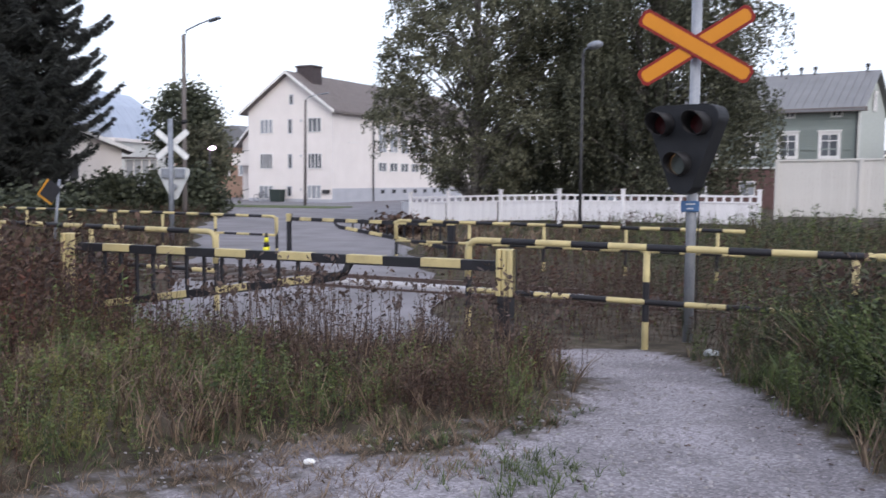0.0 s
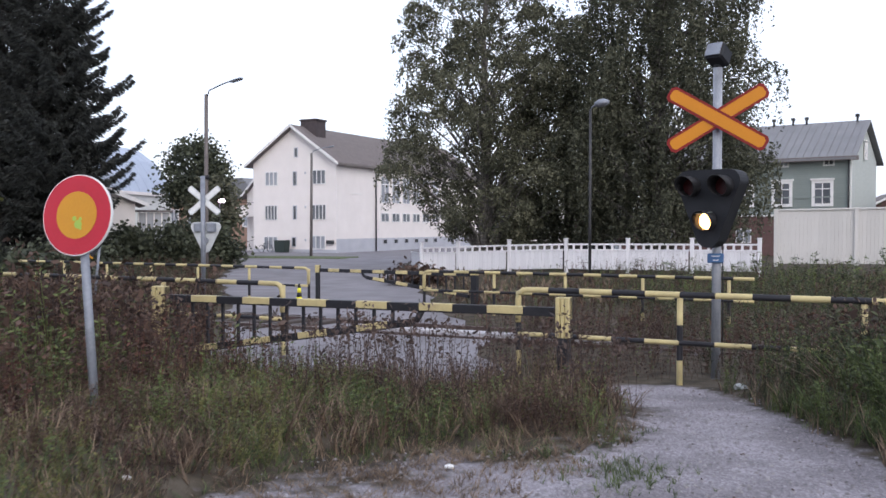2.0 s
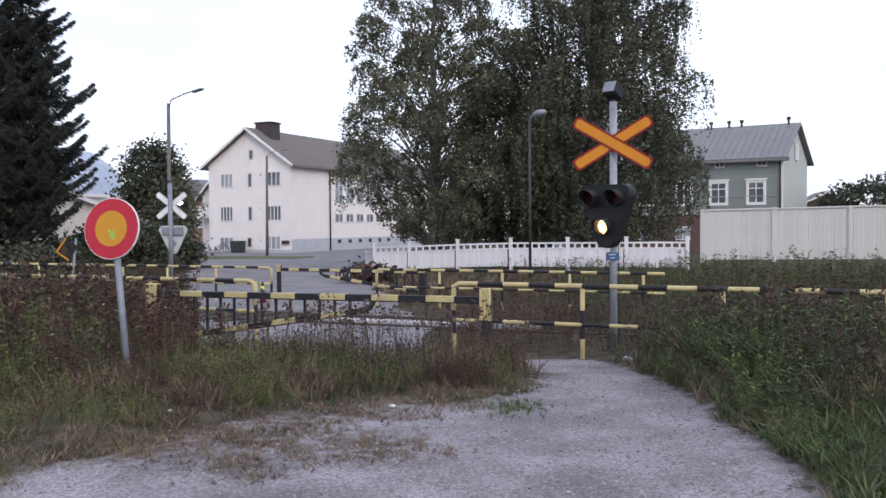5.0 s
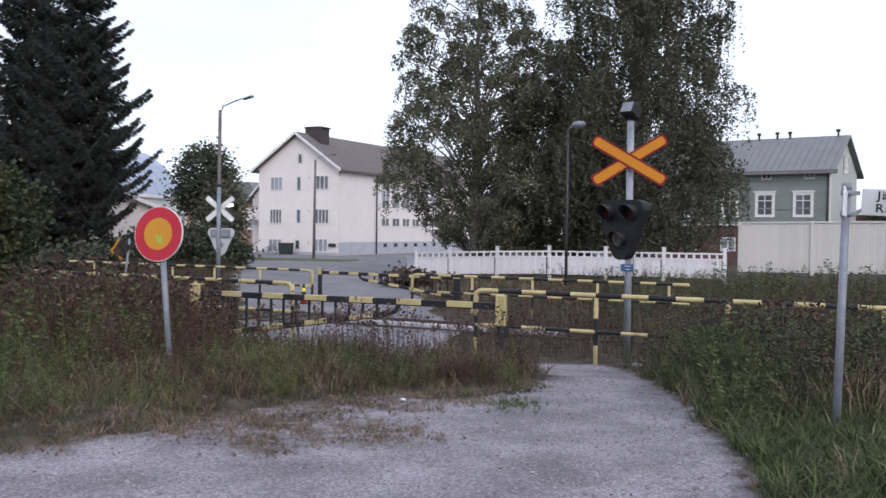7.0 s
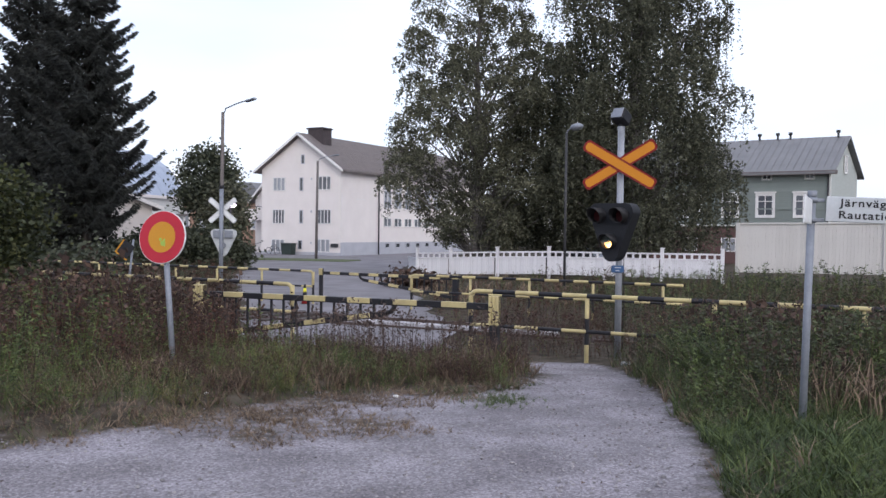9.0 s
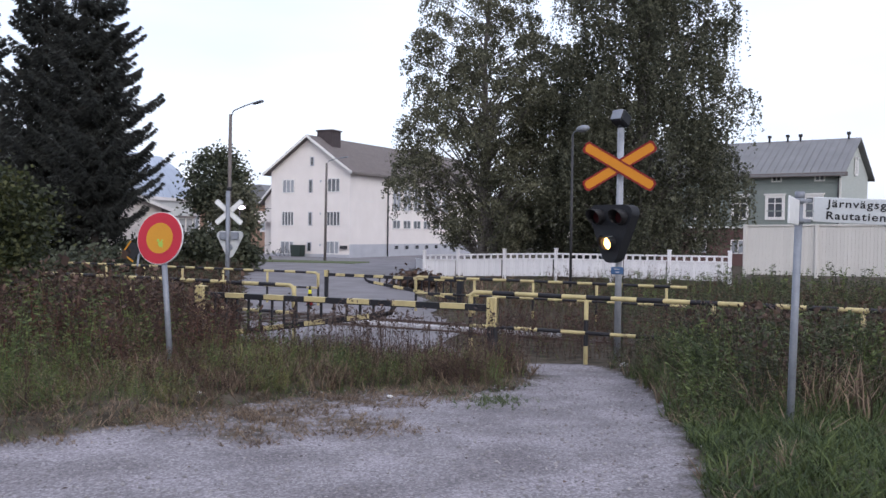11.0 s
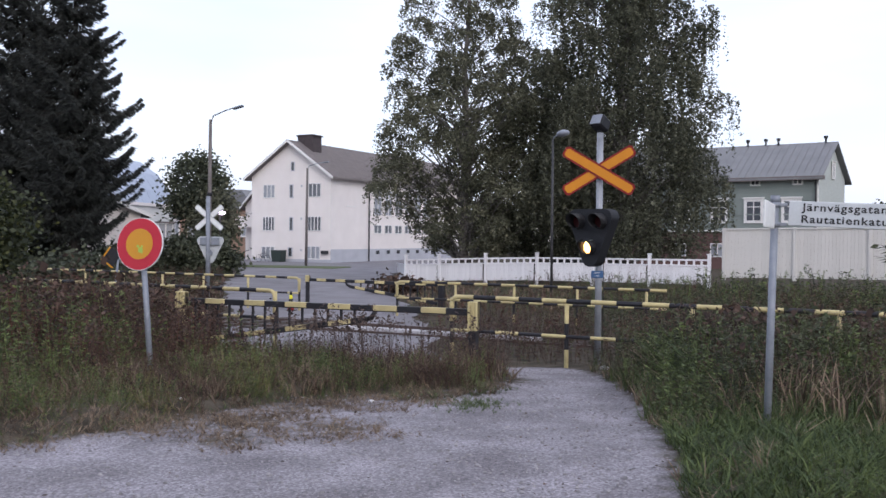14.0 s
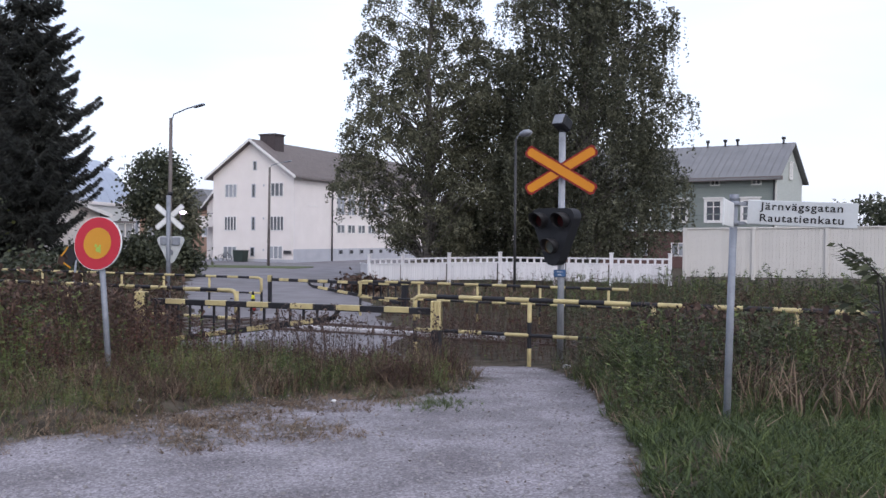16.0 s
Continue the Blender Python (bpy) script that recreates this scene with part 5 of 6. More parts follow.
def spruce(label, x, y, z0, h, r0, seed, levels=40, low=0.9, bare=0.0):
    """A spruce: whorls of branches that sag and turn up at the tip, hung with short needle twigs."""
    r = np.random.default_rng(seed)
    t = thing("spruce_tree", label, "tree", pose(x, y, z0))
    bm = bmesh.new()
    trunk_mesh(bm, [(0, 0, 0), (0.03, 0, h * 0.5), (0, 0, h)], [0.27, 0.16, 0.02])
    part("trunk", bm, DARKBARK, t)
    lb = bmesh.new()
    cs, ws = [], []
    for i in range(levels):
        z = low + (h - low - 0.2) * (i / levels) ** 0.95
        up = z / h
        R = r0 * (1 - up) ** 0.85 * float(np.interp(z, [low, low + 1.6, low + 3.2], [1.0 - bare, 1.0 - bare * 0.5, 1.0]))
        count = int(7 + 5 * (1 - up))
        for j in range(count):
            a = j * 2 * math.pi / count + r.uniform(-0.3, 0.3) + i * 0.7
            L = R * r.uniform(0.58, 1.1)
            if r.uniform() < 0.05:
                continue
            zj = z + r.uniform(-0.32, 0.32)
            sag, lift = 0.10 + 0.22 * (1 - up), 0.16 + 0.1 * (1 - up)
            line = lambda k: zj + (-sag * np.sin(k * 2.2) + lift * k ** 3) * L
            f = np.linspace(0.04, 1, 6)
            trunk_mesh(lb, [Vector((math.cos(a) * L * q, math.sin(a) * L * q, w)) for q, w in zip(f, line(f))], [0.03, 0.025, 0.02, 0.014, 0.009, 0.004], 4)
            n = int(120 * L) + 24
            k = r.uniform(0.08, 1.02, n) ** 0.75
            fan = (0.78 * (1.05 - k) ** 0.6 * np.clip(k * 3, 0.3, 1)) * min(1.0, L / 2.2 + 0.25)
            side = r.uniform(-1, 1, n) * fan
            hang = -np.abs(r.normal(size=n)) * 0.24 * (1.15 - k)
            cs.append(np.stack([math.cos(a) * L * k - math.sin(a) * side, math.sin(a) * L * k + math.cos(a) * side, line(k) - np.abs(side) * 0.35 + hang], -1))
            sw = np.sign(side) * 0.9
            ws.append(np.stack([math.cos(a) - math.sin(a) * sw, math.sin(a) + math.cos(a) * sw, -0.55 - 0.5 * (1 - k)], -1) * 1.6)
    tagged(part("branchwork", lb, DARKBARK, t), kind="stuff")
    v, q = leaf_cards(np.concatenate(cs), 0.062, 0.25, 4.6, np.concatenate(ws))
    ob = new("crown", fast_mesh("crown", v, q, SPRUCE_NEEDLE))
    ob.parent = t
    return t


spruce("tall dark spruce with drooping layered branches", -22.7, 44.5, -0.8, 19.8, 5.0, 11, 42, 3.0, 0.45)
spruce("broad dark spruce beside another spruce", -26.6, 46.5, -0.8, 19.5, 5.0, 12, 42, 0.9)
spruce("dark spruce standing behind two taller ones", -32.6, 50.0, -0.8, 18.6, 4.0, 13, 40, 0.9)


def round_tree(name, label, x, y, z0, h, rx, rz, zc, leaf, n_clumps, per, seed, size=0.2, trunk=0.16, cat="tree", clump=0.55):
    r = np.random.default_rng(seed)
    t = thing(name, label, cat, pose(x, y, z0))
    bm = bmesh.new()
    trunk_mesh(bm, [(0, 0, -0.1), (0.05, 0, zc * 0.5), (0, 0.05, zc)], [trunk, trunk * 0.75, trunk * 0.4])
    part("trunk", bm, DARKBARK, t)
    lb = bmesh.new()
    cs = []
    for i in range(n_clumps):
        d = r.normal(size=3)
        d /= np.linalg.norm(d)
        f = r.uniform(0.35, 1.0) ** 0.5
        c = np.array([d[0] * rx * f, d[1] * rx * f, zc + d[2] * rz * f])
        if i % 2 == 0:
            trunk_mesh(lb, [Vector((0, 0, max(0.1, zc * 0.45))), Vector(c) * 0.55 + Vector((0, 0, zc * 0.25)), Vector(c)], [trunk * 0.4, trunk * 0.22, 0.008], 4)
        cs.append(c + r.normal(size=(per, 3)) * clump * np.array([1, 1, 0.7]))
    tagged(part("branchwork", lb, DARKBARK, t), kind="stuff")
    v, q = leaf_cards(np.concatenate(cs), size, 0.3, 1.4)
    ob = new("crown", fast_mesh("crown", v, q, leaf))
    ob.parent = t
    return t


round_tree("rowan_tree", "rounded dark broadleaf tree behind the lamp post", -25.7, 70.0, -1.0, 9, 2.4, 2.9, 6.0, OAK_LEAF, 70, 120, 21, 0.2)
round_tree("rowan_tree", "small yellowing broadleaf tree beside the lamp post", -23.6, 68.0, -1.0, 6, 1.3, 2.2, 3.9, WILLOW_LEAF, 50, 120, 29, 0.2)
round_tree("large_bush", "dark green bush beneath the lamp post", -18.3, 50.0, -0.9, 3, 2.1, 1.35, 1.25, OAK_LEAF, 60, 120, 23, 0.17, 0.06, "bush", 0.4)
round_tree("large_bush", "dark green bush beside the pale cottage", -21.5, 49.0, -0.9, 3, 1.8, 1.1, 0.9, OAK_LEAF, 44, 120, 24, 0.17, 0.06, "bush", 0.4)
round_tree("large_bush", "leafy green shrub beside the gravel road", -10.2, 14.8, -0.4, 3, 1.6, 1.5, 1.7, SHRUB_LEAF, 95, 190, 25, 0.072, 0.04, "bush", 0.26)
round_tree("large_bush", "leafy shrub thicket at the roadside", -12.4, 15.6, -0.4, 3, 1.7, 1.3, 1.3, SHRUB_LEAF, 80, 150, 26, 0.075, 0.04, "bush", 0.28)
round_tree("large_bush", "low dark shrubs in front of the spruce", -25.5, 39.0, -0.8, 2, 3.0, 0.8, 0.6, OAK_LEAF, 70, 110, 27, 0.15, 0.05, "bush", 0.45)
round_tree("large_bush", "dark shrub beneath the spruce", -19.5, 38.0, -0.8, 2, 2.0, 0.7, 0.5, OAK_LEAF, 44, 110, 28, 0.15, 0.05, "bush", 0.4)
for i, (x, y, w, h) in enumerate(((36.0, 70, 3.6, 2.2), (41, 72, 4, 2.5), (31.5, 80, 4.0, 3.2), (33.0, 69, 2.4, 1.9), (47, 66, 4.5, 2.6), (53, 80, 5, 3.4), (60, 66, 5, 3.0))):
    round_tree("garden_tree", "dark garden tree behind the tall cream fence", x, y, -1, 5, w, h, h * 0.95, OAK_LEAF, 60, 90, 40 + i, 0.26)
for i, (x, y, w, h) in enumerate(((-52, 120, 6, 3.6), (-62, 100, 6, 4.5), (-75, 95, 7, 5), (15, 130, 6, 3), (-90, 110, 8, 6), (-4, 135, 6, 3.5))):
    round_tree("garden_tree", "distant dark tree among the houses", x, y, -1, 7, w, h, h * 1.05, OAK_LEAF, 60, 80, 60 + i, 0.4, clump=0.8)
# Brushwood heap at the far road edge.
round_tree("brush_heap", "dark heap of cut branches beside the road", -5.2, 36.5, -0.72, 1, 0.9, 0.35, 0.3, WEED_BROWN, 20, 60, 70, 0.12, 0.03, "brushwood", 0.25)
# Elder sapling at the right-hand verge, with large leaves.
sap = thing("sapling", "leafy sapling with toothed compound leaves in the verge", "shrub", pose(3.35, 7.6, -0.05))
r_s = np.random.default_rng(91)
lb = bmesh.new()
cs, ws = [], []
for i in range(10):
    a, ln, rise = r_s.uniform(0, 6.28), r_s.uniform(0.5, 1.2), r_s.uniform(0.7, 1.72)
    tip = Vector((math.cos(a) * ln * 0.75, math.sin(a) * ln * 0.75, rise))
    mid = Vector((tip.x * 0.35, tip.y * 0.35, rise * 0.85))
    trunk_mesh(lb, [Vector((0, 0, 0)), mid, tip], [0.014, 0.009, 0.004], 5)
    for k in np.linspace(0.15, 1.0, 9):
        p = np.array(mid.lerp(tip, k)) + [0, 0, 0.04 * math.sin(k * 3)]
        for s in (-1, 1):
            w = np.array([-math.sin(a) * s + math.cos(a) * 0.5, math.cos(a) * s + math.sin(a) * 0.5, -0.25])
            cs.append(p + w * 0.055)
            ws.append(w * 3)
tagged(part("branchwork", lb, DARKBARK, sap), kind="stuff")
v, q = leaf_cards(np.array(cs), 0.046, 0.1, 2.2, np.array(ws))
ob = new("foliage", fast_mesh("leaves", v, q, BANK_LEAF))
ob.parent = sap


# ---- weeds and grass ----
def blade_proto(r, h, n, width, bend):
    """A tuft of n grass blades, each of two quads."""
    vs, qs = [], []
    for i in range(n):
        a, b = r.uniform(0, 6.28), r.uniform(0.3, 1.0) * bend
        hh = h * r.uniform(0.55, 1.1)
        o = r.normal(size=2) * 0.035
        dx, dy = math.cos(a), math.sin(a)
        sx, sy = -dy * width, dx * width
        for k, (f, w) in enumerate(((0, 0.8), (0.55, 1.0), (1.0, 0.12))):
            cx, cy, cz = o[0] + dx * b * f * f * hh, o[1] + dy * b * f * f * hh, hh * (f - 0.3 * b * f * f)
            vs += [(cx - sx * w, cy - sy * w, cz), (cx + sx * w, cy + sy * w, cz)]
        s = i * 6
        qs += [(s, s + 1, s + 3, s + 2), (s + 2, s + 3, s + 5, s + 4)]
    return np.array(vs), np.array(qs)


def weed_proto(r, h, leaves, leaf, stem=0.006, spread=0.16, head=0, stems=2, top_heavy=0.2):
    """A herb: thin stems with small pointed leaves, some with a seed head of tiny cards."""
    vs, qs = [], []

    def quad(c, d, s):
        i = len(vs)
        vs.extend([c - d, c + s, c + d, c - s])
        qs.append((i, i + 1, i + 2, i + 3))

    for k in range(stems):
        a = r.uniform(0, 6.28)
        tip = np.array([math.cos(a) * spread * r.uniform(0.3, 1), math.sin(a) * spread * r.uniform(0.3, 1), h * r.uniform(0.72, 1.0)])
        for turn in (0, 1):
            w = np.array([stem, 0, 0]) if turn == 0 else np.array([0, stem, 0])
            i = len(vs)
            vs.extend([-w, w, tip * 0.97 + w * 0.5, tip * 0.97 - w * 0.5])
            qs.append((i, i + 1, i + 2, i + 3))
        for j in range(leaves):
            f = r.uniform(top_heavy, 1.0)
            b = r.uniform(0, 6.28)
            d = np.array([math.cos(b), math.sin(b), r.uniform(-0.5, 0.6)]) * leaf * r.uniform(0.5, 1.1)
            s = np.cross(d, r.normal(size=3))
            s = s / (np.linalg.norm(s) + 1e-9) * leaf * 0.32
            quad(tip * f + d * r.uniform(0.8, 1.3), d, s)
        for j in range(head):
            c = tip + r.normal(size=3) * [0.05, 0.05, 0.06]
            d, s = r.normal(size=3) * 0.016, r.normal(size=3) * 0.014
            quad(c, d, s)
    return np.array(vs), np.array(qs)


def scatter(name, label, category, protos, places, heights, mat, r, tilt=0.12):
    """One mesh of many copies of the small plants, each turned and sized."""
    vs, qs, base = [], [], 0
    pick = r.integers(len(protos), size=len(places))
    for k, (pv, pq) in enumerate(protos):
        sel = np.where(pick == k)[0]
        if not len(sel):
            continue
        a = r.uniform(0, 6.28, len(sel))
        s = heights[sel][:, None]
        tx, ty = r.normal(size=len(sel)) * tilt, r.normal(size=len(sel)) * tilt
        X = (pv[None, :, 0] * np.cos(a)[:, None] - pv[None, :, 1] * np.sin(a)[:, None]) * s
        Y = (pv[None, :, 0] * np.sin(a)[:, None] + pv[None, :, 1] * np.cos(a)[:, None]) * s
        Z = pv[None, :, 2] * s
        X, Y = X + Z * tx[:, None], Y + Z * ty[:, None]
        P = np.stack([X + places[sel][:, 0:1], Y + places[sel][:, 1:2], Z + places[sel][:, 2:3]], -1)
        n = pv.shape[0]
        vs.append(P.reshape(-1, 3))
        qs.append((pq[None] + (np.arange(len(sel)) * n)[:, None, None] + base).reshape(-1, 4))
        base += len(sel) * n
    ob = new(name, fast_mesh(name, np.concatenate(vs), np.concatenate(qs), mat))
    return tagged(ob, label, category, kind="stuff")


rv = np.random.default_rng(17)


def field(n, x0, x1, y0, y1, keep):
    p = np.stack([rv.uniform(x0, x1, n), rv.uniform(y0, y1, n)], -1)
    p = p[keep(p[:, 0], p[:, 1])]
    return np.concatenate([p, near_z(p[:, 0], p[:, 1])[:, None] - 0.02], 1)


def on_road(x, y, margin=0.0):
    l, r_ = road_sides(y)
    return (y > 13.4) & (x > l - margin) & (x < r_ + margin)


def clumps(x, y, scale, seed):
    """A smooth value from 0 to 1 that gathers plants into patches."""
    return 0.5 + 0.25 * np.sin(x * scale + seed) * np.sin(y * scale * 1.3 + seed * 2) + 0.25 * np.sin(x * scale * 2.3 - seed) * np.sin(y * scale * 1.9 + 1.3 * seed)


grass_p = [blade_proto(rv, 1.0, 6, 0.013, 0.8) for _ in range(8)]
short_p = [blade_proto(rv, 1.0, 5, 0.05, 1.0) for _ in range(5)]
mid_p = [blade_proto(rv, 1.0, 7, 0.022, 1.1) for _ in range(8)]
long_p = [blade_proto(rv, 1.0, 9, 0.011, 1.1) for _ in range(8)]
leafy_p = [weed_proto(rv, 1.0, 15, 0.044, stems=2, spread=0.22) for _ in range(8)]
bare_p = [weed_proto(rv, 1.0, 12, 0.022, 0.0045, 0.17, 5, 3, 0.35) for _ in range(8)]
broad_p = [weed_proto(rv, 1.0, 14, 0.062, 0.006, 0.26, 0, 2, 0.1) for _ in range(6)]
head_p = [weed_proto(rv, 1.0, 7, 0.022, 0.0055, 0.10, 20, 1, 0.5) for _ in range(5)]
far_bare = [weed_proto(rv, 1.0, 16, 0.036, 0.0045, 0.26, 6, 2, 0.15) for _ in range(6)]
far_leafy = [weed_proto(rv, 1.0, 15, 0.055, 0.008, 0.26, 0, 1, 0.1) for _ in range(6)]

# Verge beside the round sign and in front of the swing gate.
lv = lambda x, y: gravel_depth(x, y) < np.interp(x, [-4, -2], [0.12, 0.0])


def verge_height(p):
    """How tall the growth is: knee-high towards the road, over a metre beyond the round sign."""
    x, y = p[:, 0], p[:, 1]
    top = np.interp(x, [-13, -5.8, -4.7, -3.7, -2.6, -1.2, 0], [1.2, 1.02, 0.84, 0.54, 0.44, 0.40, 0.40])
    top = top * np.interp(y, [6, 8.5, 11.5, 16], [0.42, 0.68, 1.0, 1.05])
    top = top * np.where((x > -3.5) & (x < -1.0) & (y > 11.7), 0.34, 1.0)
    top = top * (1 - 0.7 * near_spot(x, y, ((-4.15, 9.75, 0.5), (-3.7, 9.2, 0.45))))
    tufts = 0.30 + 0.85 * clumps(x, y, 1.7, 9.0) + 0.35 * clumps(x, y, 4.3, 2.0)
    return np.maximum(0.07, top * np.clip(np.where(x > -2.6, 0.62, 0.34) - gravel_depth(x, y) / np.where(x > -2.6, 0.6, 1.1), 0.28, 1.0) * tufts)


def near_spot(x, y, spots):
    """How near a place lies to the middle of any of the patches (x, y, radius)."""
    return np.max([np.exp(-((x - a) ** 2 + (y - b) ** 2) / c ** 2) for a, b, c in spots], axis=0)


GREEN_SPOTS = ((-3.6, 10.4, 0.9), (-3.2, 11.6, 0.7), (-0.35, 11.1, 0.45), (-1.6, 11.3, 0.6), (-2.4, 10.6, 0.5), (-4.6, 7.6, 0.6), (-6.0, 9.4, 0.9), (-8.2, 11.0, 1.1), (-3.5, 8.3, 0.5), (-5.3, 11.4, 0.6), (-7.0, 12.6, 0.9), (-9.2, 9.4, 0.9), (-6.4, 7.5, 0.6), (-4.9, 9.2, 0.4), (-2.9, 9.9, 0.5))
ok = lambda x, y: lv(x, y) & ~on_road(x, y, -0.3) & (y < 14.6 - 0.42 * (x + 0.8))
p = field(11500, -13, -0.1, 5.4, 20, lambda x, y: ok(x, y) & (rv.uniform(size=len(x)) < (0.25 + 0.8 * clumps(x, y, 1.6, 1.0)) * (1 - 0.65 * near_spot(x, y, GREEN_SPOTS))))
h = np.minimum(verge_height(p), 0.40)
scatter("dry_grass", "dry brown grass on the verge by the swing gate", "grass", grass_p, p, h * rv.uniform(0.45, 1.1, len(p)), DRYGRASS, rv, 0.45)
p = field(7800, -13, -0.1, 5.4, 20, lambda x, y: ok(x, y) & (rv.uniform(size=len(x)) < 1.3 * clumps(x, y, 1.1, 4.0) - 0.22))
h = np.minimum(verge_height(p), 0.27)
scatter("green_grass", "green grass tufts on the verge by the swing gate", "grass", grass_p, p, h * rv.uniform(0.45, 1.05, len(p)), GRASS, rv, 0.4)
p = field(6500, -13, -0.1, 5.6, 21, lambda x, y: ok(x, y) & (gravel_depth(x, y) < np.interp(x, [-4, -2], [0.0, -0.08])) & (rv.uniform(size=len(x)) < (0.34 + 0.8 * (x < -3.8) * clumps(x, y, 0.9, 2.0)) * (1 - 0.7 * near_spot(x, y, GREEN_SPOTS))))
scatter("brown_weeds", "tall dead brown weeds behind the round sign", "weeds", bare_p, p, verge_height(p) * rv.uniform(0.6, 1.2, len(p)), WEED_BROWN, rv)
p = field(6800, -13, -0.4, 5.6, 21, lambda x, y: ok(x, y) & (gravel_depth(x, y) < np.interp(x, [-4, -2], [0.0, -0.08])) & (rv.uniform(size=len(x)) < (1.7 * clumps(x, y, 0.9, 7.0) - 0.25) * (1 - 0.8 * near_spot(x, y, GREEN_SPOTS))))
scatter("red_weeds", "reddish autumn weeds in the verge", "weeds", leafy_p, p, verge_height(p) * rv.uniform(0.5, 1.1, len(p)), WEED_RED, rv)
p = field(11500, -13, -0.3, 5.4, 21, lambda x, y: ok(x, y) & (gravel_depth(x, y) < np.interp(x, [-4, -2], [0.05, 0.0])) & (rv.uniform(size=len(x)) < 0.08 + 0.75 * near_spot(x, y, GREEN_SPOTS)))
scatter("green_weeds", "green leafy weeds in the verge", "weeds", leafy_p, p, verge_height(p) * rv.uniform(0.5, 1.15, len(p)), WEED_GREEN, rv)
p = field(6200, -8, -0.1, 5.4, 14, lambda x, y: ok(x, y) & (rv.uniform(size=len(x)) < 0.12 + 0.8 * near_spot(x, y, GREEN_SPOTS)))
scatter("broad_weeds", "broad-leaved low weeds in the verge", "weeds", broad_p, p, np.minimum(0.4, verge_height(p)) * rv.uniform(0.4, 1.0, len(p)), WEED_GREEN, rv)
p = field(700, -8, -0.4, 6.9, 13.5, lambda x, y: ok(x, y) & (gravel_depth(x, y) < -0.3) & (rv.uniform(size=len(x)) < 0.5))
scatter("yellow_weeds", "yellowing weeds at the foot of the round sign", "weeds", broad_p, p, rv.uniform(0.12, 0.36, len(p)), WEED_YELLOW, rv)
p = field(90, -2.8, 0.0, 11.4, 13.6, lambda x, y: lv(x, y))
scatter("seed_weeds", "tall dark seed-headed weeds in front of the swing gate", "weeds", head_p, p, rv.uniform(0.35, 0.85, len(p)), SEEDHEAD, rv, 0.07)
p = field(55, -3.4, -0.5, 11.0, 13.4, lambda x, y: lv(x, y))
scatter("seed_weeds", "branching dark seed-headed weeds in the grass", "weeds", bare_p, p, rv.uniform(0.45, 0.95, len(p)), SEEDHEAD, rv, 0.07)

for k, (mt, label) in enumerate(((WEED_GREEN, "bushy green weeds in the verge"), (WEED_YELLOW, "pale yellowing weeds in the verge"), (WEED_BROWN, "brown weeds among the verge grass"), (DRYGRASS, "bleached dry grass clump in the verge"))):
    spots = np.stack([rv.uniform(-5.5, -0.5, (14, 18, 40, 34)[k]), rv.uniform(7.6, 13.6, (14, 18, 40, 34)[k])], -1)
    p = np.concatenate([s_ + rv.normal(size=(46, 2)) * [0.2, 0.22] for s_ in spots])
    p = p[ok(p[:, 0], p[:, 1]) & (gravel_depth(p[:, 0], p[:, 1]) < -0.2)]
    p = np.concatenate([p, near_z(p[:, 0], p[:, 1])[:, None] - 0.02], 1)
    scatter("verge_clump", label, "grass" if k == 3 else "weeds", grass_p if k == 3 else leafy_p, p, np.interp(p[:, 1], [7.5, 10, 13], [0.22, 0.36, 0.45]) * rv.uniform(0.5, 1.1, len(p)), mt, rv, 0.35)

# Sparse growth on the trodden gravel.
TRODDEN = ((-2.5, 8.2, 0.85), (-1.9, 9.2, 0.7), (-1.5, 7.5, 0.5), (-3.1, 7.6, 0.6), (-1.0, 9.9, 0.4), (-2.2, 7.1, 0.45), (-3.9, 6.7, 0.4), (-1.7, 10.1, 0.5))
p = field(30000, -6, 0.0, 5.9, 11.2, lambda x, y: (gravel_depth(x, y) > -0.8) & (rv.uniform(size=len(x)) < 1.15 * near_spot(x, y, TRODDEN) * clumps(x, y, 5.0, 3.0) * 1.5 - 0.12))
scatter("sparse_grass", "sparse dry grass on trodden gravel", "grass", mid_p, p, rv.uniform(0.03, 0.11, len(p)), DRYGRASS, rv, 0.6)
p = field(9000, -8, 0.0, 5.9, 11.4, lambda x, y: (gravel_depth(x, y) > -0.9) & (gravel_depth(x, y) < 0.25) & (rv.uniform(size=len(x)) < 1.5 * clumps(x, y, 2.4, 21.0) - 0.3))
scatter("sparse_grass", "short green grass at the gravel's edge", "grass", mid_p, p, rv.uniform(0.04, 0.13, len(p)), GRASS, rv, 0.4)
p = field(9000, -8, 0.0, 5.9, 11.4, lambda x, y: (gravel_depth(x, y) > -1.2) & (gravel_depth(x, y) < 0.15) & (rv.uniform(size=len(x)) < 1.5 * clumps(x, y, 2.0, 41.0) - 0.3))
scatter("dry_grass", "low dry grass at the gravel's edge", "grass", mid_p, p, rv.uniform(0.06, 0.17, len(p)), DRYGRASS, rv, 0.5)
p = np.array([(-0.55 + rv.normal() * 0.22, 9.6 + rv.normal() * 0.28) for _ in range(170)])
p = np.concatenate([p, near_z(p[:, 0], p[:, 1])[:, None] - 0.02], 1)
scatter("grass_tuft", "small green grass tuft in the gravel path", "grass", mid_p, p, rv.uniform(0.05, 0.12, len(p)), GRASS, rv)

